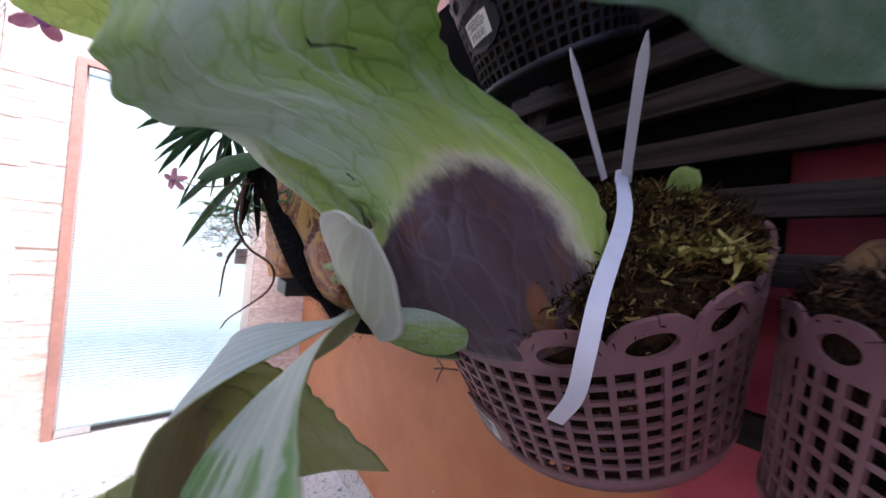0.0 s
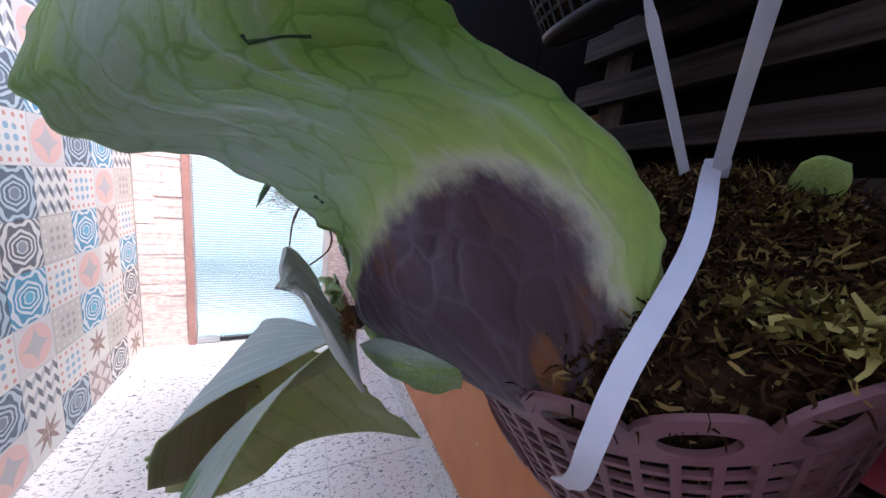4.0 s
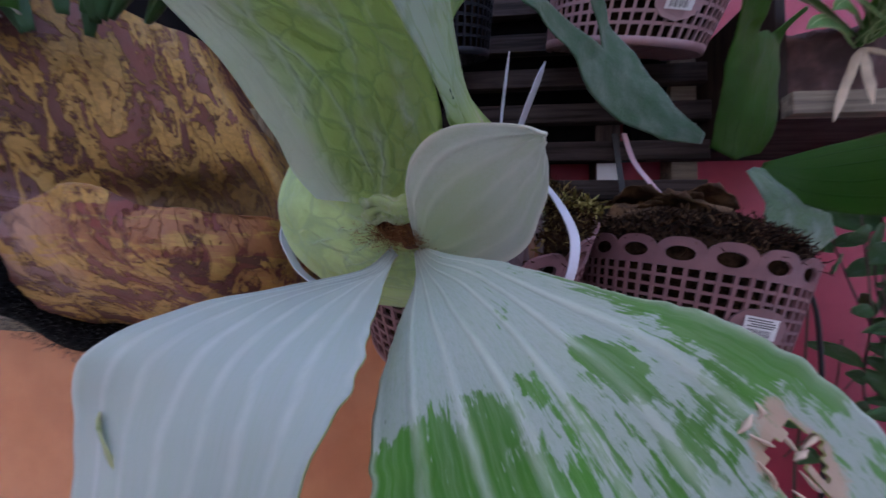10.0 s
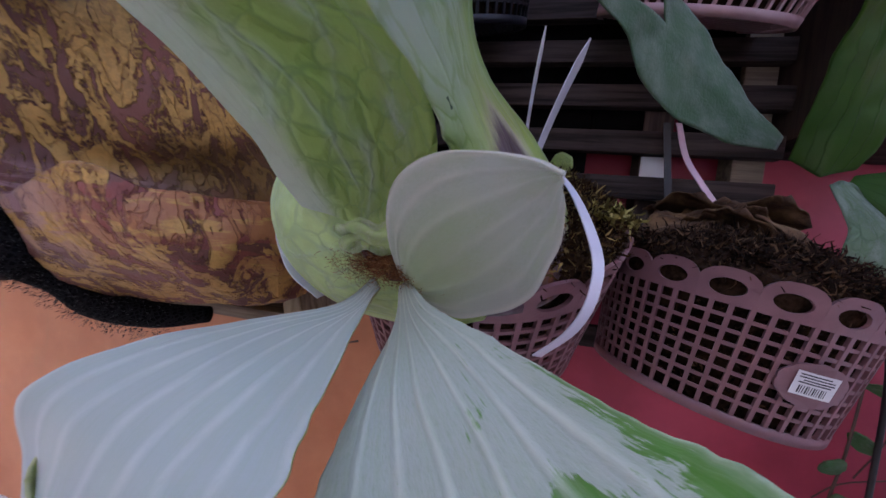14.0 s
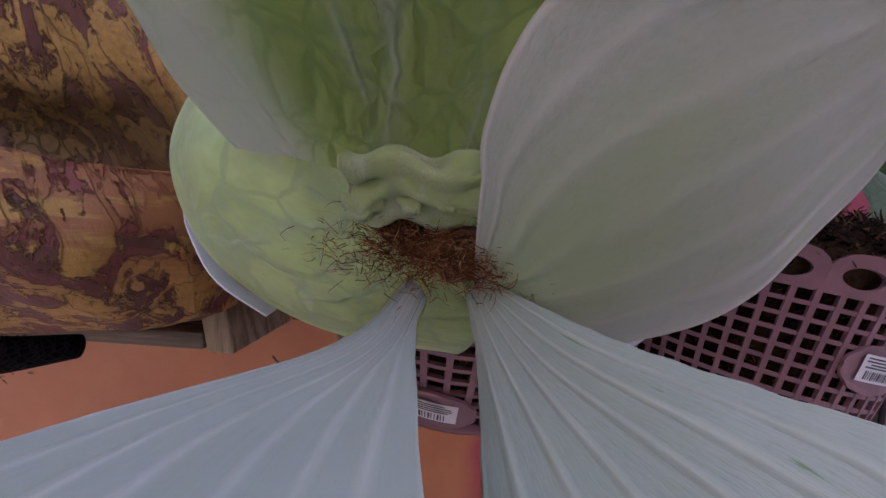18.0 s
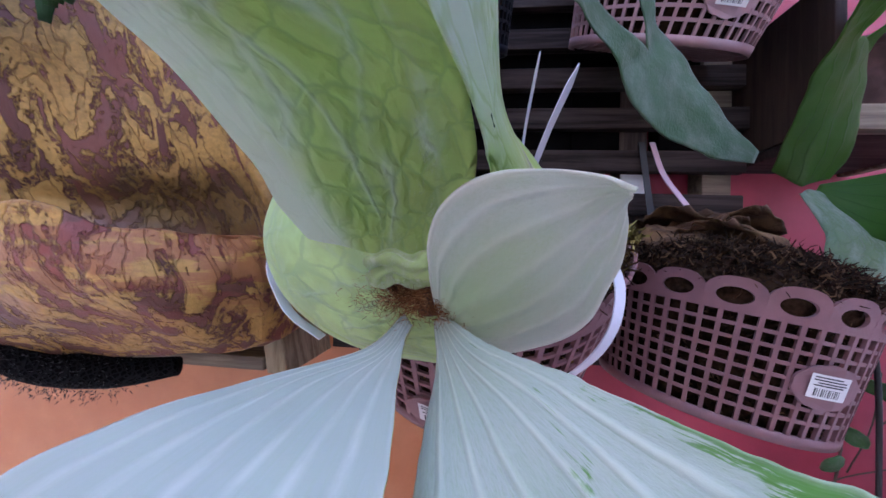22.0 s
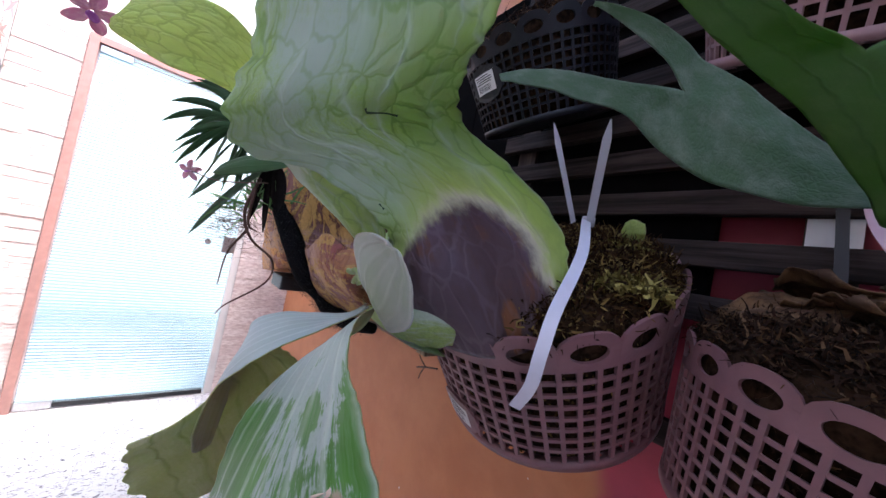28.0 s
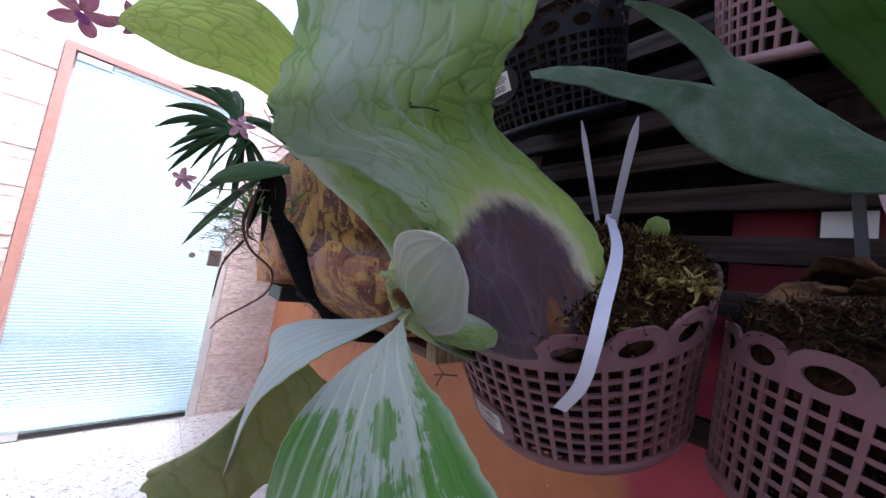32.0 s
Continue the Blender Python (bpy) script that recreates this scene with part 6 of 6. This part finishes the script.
for i, (p, r) in enumerate((
        (((-0.58, 0.07, 1.44), (-0.64, 0.0, 1.48), (-0.66, -0.05, 1.54)), 0.0022), (((-0.55, 0.09, 1.44), (-0.58, 0.03, 1.50), (-0.62, -0.01, 1.55)), 0.002),
        (((-0.56, 0.08, 1.43), (-0.62, 0.02, 1.46), (-0.69, -0.03, 1.45)), 0.0018))):
    keep(tube("aerial_root", p, r, ROOT, None, "pale aerial root", 6, 18), orchid)
for i, p in enumerate((((-0.72, -0.01, 1.356), (-0.74, -0.028, 1.255), (-0.75, 0.003, 1.181), (-0.76, 0.072, 1.125), (-0.78, 0.071, 1.053), (-0.85, -0.011, 0.964), (-0.87, -0.03, 0.93)),
                       ((-0.72, -0.017, 1.322), (-0.74, -0.014, 1.226), (-0.75, 0.016, 1.203)), ((-0.84, 0.0, 1.20), (-0.90, -0.03, 1.12), (-0.88, -0.04, 1.02)))):
    keep(tube("aerial_root", p, (0.005, 0.004, 0.003, 0.002), ROOT_DARK, None, "dark hanging root", 6, 28), orchid)


def tuft(rng):
    return np.array((-0.85, -0.02, 1.22)) + rng.normal(size=3) * (0.04, 0.035, 0.035), rng.normal(size=3) * (0.6, 0.8, 0.6) + (-0.2, -0.5, 0.2)


keep(strands("root_tangle", 320, tuft, 0.07, 0.0016, TWIG, 55, None, "tangle of thin dry roots", 0.6), orchid)


def tuft2(rng):
    return np.array((-0.84, 0.02, 1.29)) + rng.normal(size=3) * (0.03, 0.03, 0.02), rng.normal(size=3) * (0.7, 0.7, 0.4) + (0, -0.4, 0.3)


keep(strands("grass_tuft", 60, tuft2, 0.11, 0.009, VINE_LEAF, 56, None, "small narrow green leaves", 0.5), orchid)

# ---- right-hand shelf with a striped plant ----
shelf2 = empty("wooden_shelf", (0.65, 0.45, 1.42), "weathered wooden shelf box on the red wall", "shelf")
keep(part("board", box_bm((0.538, 0.335, 1.400), (0.752, 0.358, 1.438), 0.003), WOOD_GREY, None), shelf2)
keep(part("board", box_bm((0.540, 0.360, 1.400), (0.752, NORTH_Y - 0.001, 1.420), 0.003), WOOD, None), shelf2)
keep(part("side_board", box_bm((0.538, 0.362, 1.422), (0.556, NORTH_Y - 0.001, 1.66), 0.003), WOOD_DARK, None), shelf2)
keep(part("side_board", box_bm((0.754, 0.335, 1.395), (0.774, NORTH_Y - 0.001, 1.50), 0.003), WOOD_GREY, None), shelf2)
CHUNK = [[(x, y, z) for x, y in zip((0.562, 0.62, 0.69, 0.746), row)] for z, row in ((1.440, (0.375, 0.365, 0.365, 0.38)), (1.49, (0.370, 0.348, 0.352, 0.374)), (1.53, (0.372, 0.352, 0.350, 0.378)), (1.57, (0.385, 0.375, 0.372, 0.39)))]
slab("bark_planter", CHUNK, 0.52, plain("wine_bark", (0.13, 0.065, 0.06), 0.8, 0.5, 30, 0.9), "dark wine-red bark planter on the shelf", "planter", 40, 40, 0.012, 9, 14)
bromeliad = empty("striped_plant", (0.64, 0.34, 1.52), "plant with cream-striped green strap leaves, on the bark planter", "plant")
rng = np.random.default_rng(19)
for i in range(24):
    a = radians(i * 15 + rng.uniform(-8, 8))
    foot = np.array((0.645, 0.335, 1.525)) + rng.normal(size=3) * 0.010
    tip = foot + np.array((math.cos(a) * rng.uniform(0.12, 0.20), -abs(math.sin(a)) * 0.07 - 0.02, math.sin(a) * 0.06 + rng.uniform(0.02, 0.10)))
    strap("leaf", foot, tip, 0.025, rng.uniform(0.018, 0.030), STRIPED, bromeliad, 200 + i, side=(0.2, 0.4, 0.9))
strap("leaf", (0.645, 0.335, 1.53), (0.66, 0.27, 1.62), 0.0, 0.055, GREEN_LEAF, bromeliad, 228, "broad dark green leaf", (0.9, 0.2, 0.1))
STRAW = plain("straw", (0.50, 0.38, 0.26), 0.8, 0.25)
for k, (tx, ty, tz) in enumerate(((0.575, 0.315, 1.375), (0.70, 0.320, 1.455), (0.60, 0.32, 1.43), (0.625, 0.31, 1.40))):
    strap("dry_leaf", (0.640, 0.335, 1.505), (tx, ty, tz), 0.008, 0.012, STRAW, bromeliad, 230 + k, "dry straw-coloured leaf")

# ---- wire and clip by the second basket ----
wire = empty("black_cable", (0.54, 0.33, 0.9), "thin black cable hanging from a clip on the basket rim", "cable")
keep(tube("cable", ((0.535, 0.325, 1.135), (0.545, 0.318, 1.07), (0.545, 0.315, 0.95), (0.535, 0.312, 0.80), (0.50, 0.31, 0.60), (0.47, 0.33, 0.30), (0.46, 0.36, 0.006)), 0.0032, BLACK, None, "", 8, 50), wire)
keep(part("clip", box_bm((0.527, 0.315, 1.12), (0.543, 0.335, 1.165), 0.004), BLACK, None), wire)
keep(part("clip_spring", box_bm((0.530, 0.310, 1.128), (0.538, 0.3145, 1.150), 0.0018), METAL, None), wire)
keep(tube("cable_loop", ((0.53, 0.32, 1.135), (0.48, 0.27, 1.13), (0.43, 0.235, 1.135)), 0.003, BLACK, None, "", 6, 16), wire)

# ---- climbing plant in a black pot ----
vine = empty("climbing_plant", (0.95, 0.42, 0.55), "climbing plant with small oval green leaves against the red wall", "plant")
rng = np.random.default_rng(23)
for s in range(9):
    x0 = rng.uniform(0.63, 0.98)
    p = [(x0 + rng.normal() * 0.03, 0.43 + rng.uniform(-0.08, 0.08), z + rng.uniform(-0.03, 0.03)) for z in (0.5, 0.72, 0.92, 1.10, 1.27)]
    for k in range(1, 5):
        p[k] = (p[k - 1][0] + rng.normal() * 0.05 + (0.01 if s % 2 else -0.03), min(0.55, p[k][1]), p[k][2])
    keep(tube("vine_stem", p, (0.003, 0.0022, 0.0014), TWIG, None, "", 5, 24), vine)
    c = spline(np.array(p), 24)
    for k in range(3, 24):
        if rng.uniform() < (0.45 if s > 3 else 0.3):
            continue
        d = np.array((rng.choice((-1, 1)) * rng.uniform(0.3, 1), -rng.uniform(0.1, 0.9), rng.uniform(-0.7, 0.5)))
        d /= np.linalg.norm(d)
        strap("vine_leaf", c[k], c[k] + d * rng.uniform(0.035, 0.105), rng.uniform(0.0, 0.012), rng.uniform(0.020, 0.046), VINE_LEAF, vine, 300 + s * 30 + k, side=(rng.uniform(-0.5, 0.5), -0.5, 0.9))
for s in range(8):
    a = np.array((0.62 + 0.06 * s, 0.54, 0.82 + rng.uniform(-0.1, 0.1)))
    b = a + (rng.normal() * 0.1, -0.01, rng.uniform(0.08, 0.25))
    keep(tube("vine_stem", (tuple(a), tuple((a + b) / 2 + rng.normal(size=3) * (0.02, 0.0, 0.02)), tuple(b)), 0.0014, TWIG, None, "", 5, 10), vine)
pot = empty("flower_pot", (1.0, 0.38, 0.0), "black plastic pot holding the climbing plant", "pot")
bm = bmesh.new()
bmesh.ops.create_cone(bm, cap_ends=True, segments=40, radius1=0.15, radius2=0.19, depth=0.60, matrix=Matrix.Translation((1.0, 0.37, 0.30)))
keep(part("pot_body", bm, BLACK, None, "", True), pot)
keep(tube("pot_rim", [(1.0 + 0.196 * math.cos(a), 0.37 + 0.196 * math.sin(a), 0.602) for a in np.linspace(0, 2 * math.pi, 25)], 0.012, BLACK, None, "", 8, 72), pot)
bm = bmesh.new()
bmesh.ops.create_circle(bm, cap_ends=True, segments=40, radius=0.183, matrix=Matrix.Translation((1.0, 0.37, 0.604)))
keep(part("potting_soil", bm, SOIL, None, "dark potting soil"), pot)
twig = empty("dry_twig", (-0.198, 0.29, 0.99), "small dry forked root poking out of the basket side", "twig")
keep(tube("twig", ((-0.170, 0.290, 1.000), (-0.203, 0.285, 0.992), (-0.226, 0.280, 0.984)), 0.0018, TWIG, None, "", 5, 10), twig)
keep(tube("twig", ((-0.203, 0.285, 0.992), (-0.216, 0.280, 1.004), (-0.222, 0.278, 1.012)), 0.0013, TWIG, None, "", 5, 10), twig)
keep(tube("twig", ((-0.205, 0.285, 0.992), (-0.212, 0.282, 0.976), (-0.214, 0.280, 0.964)), 0.0013, TWIG, None, "", 5, 10), twig)
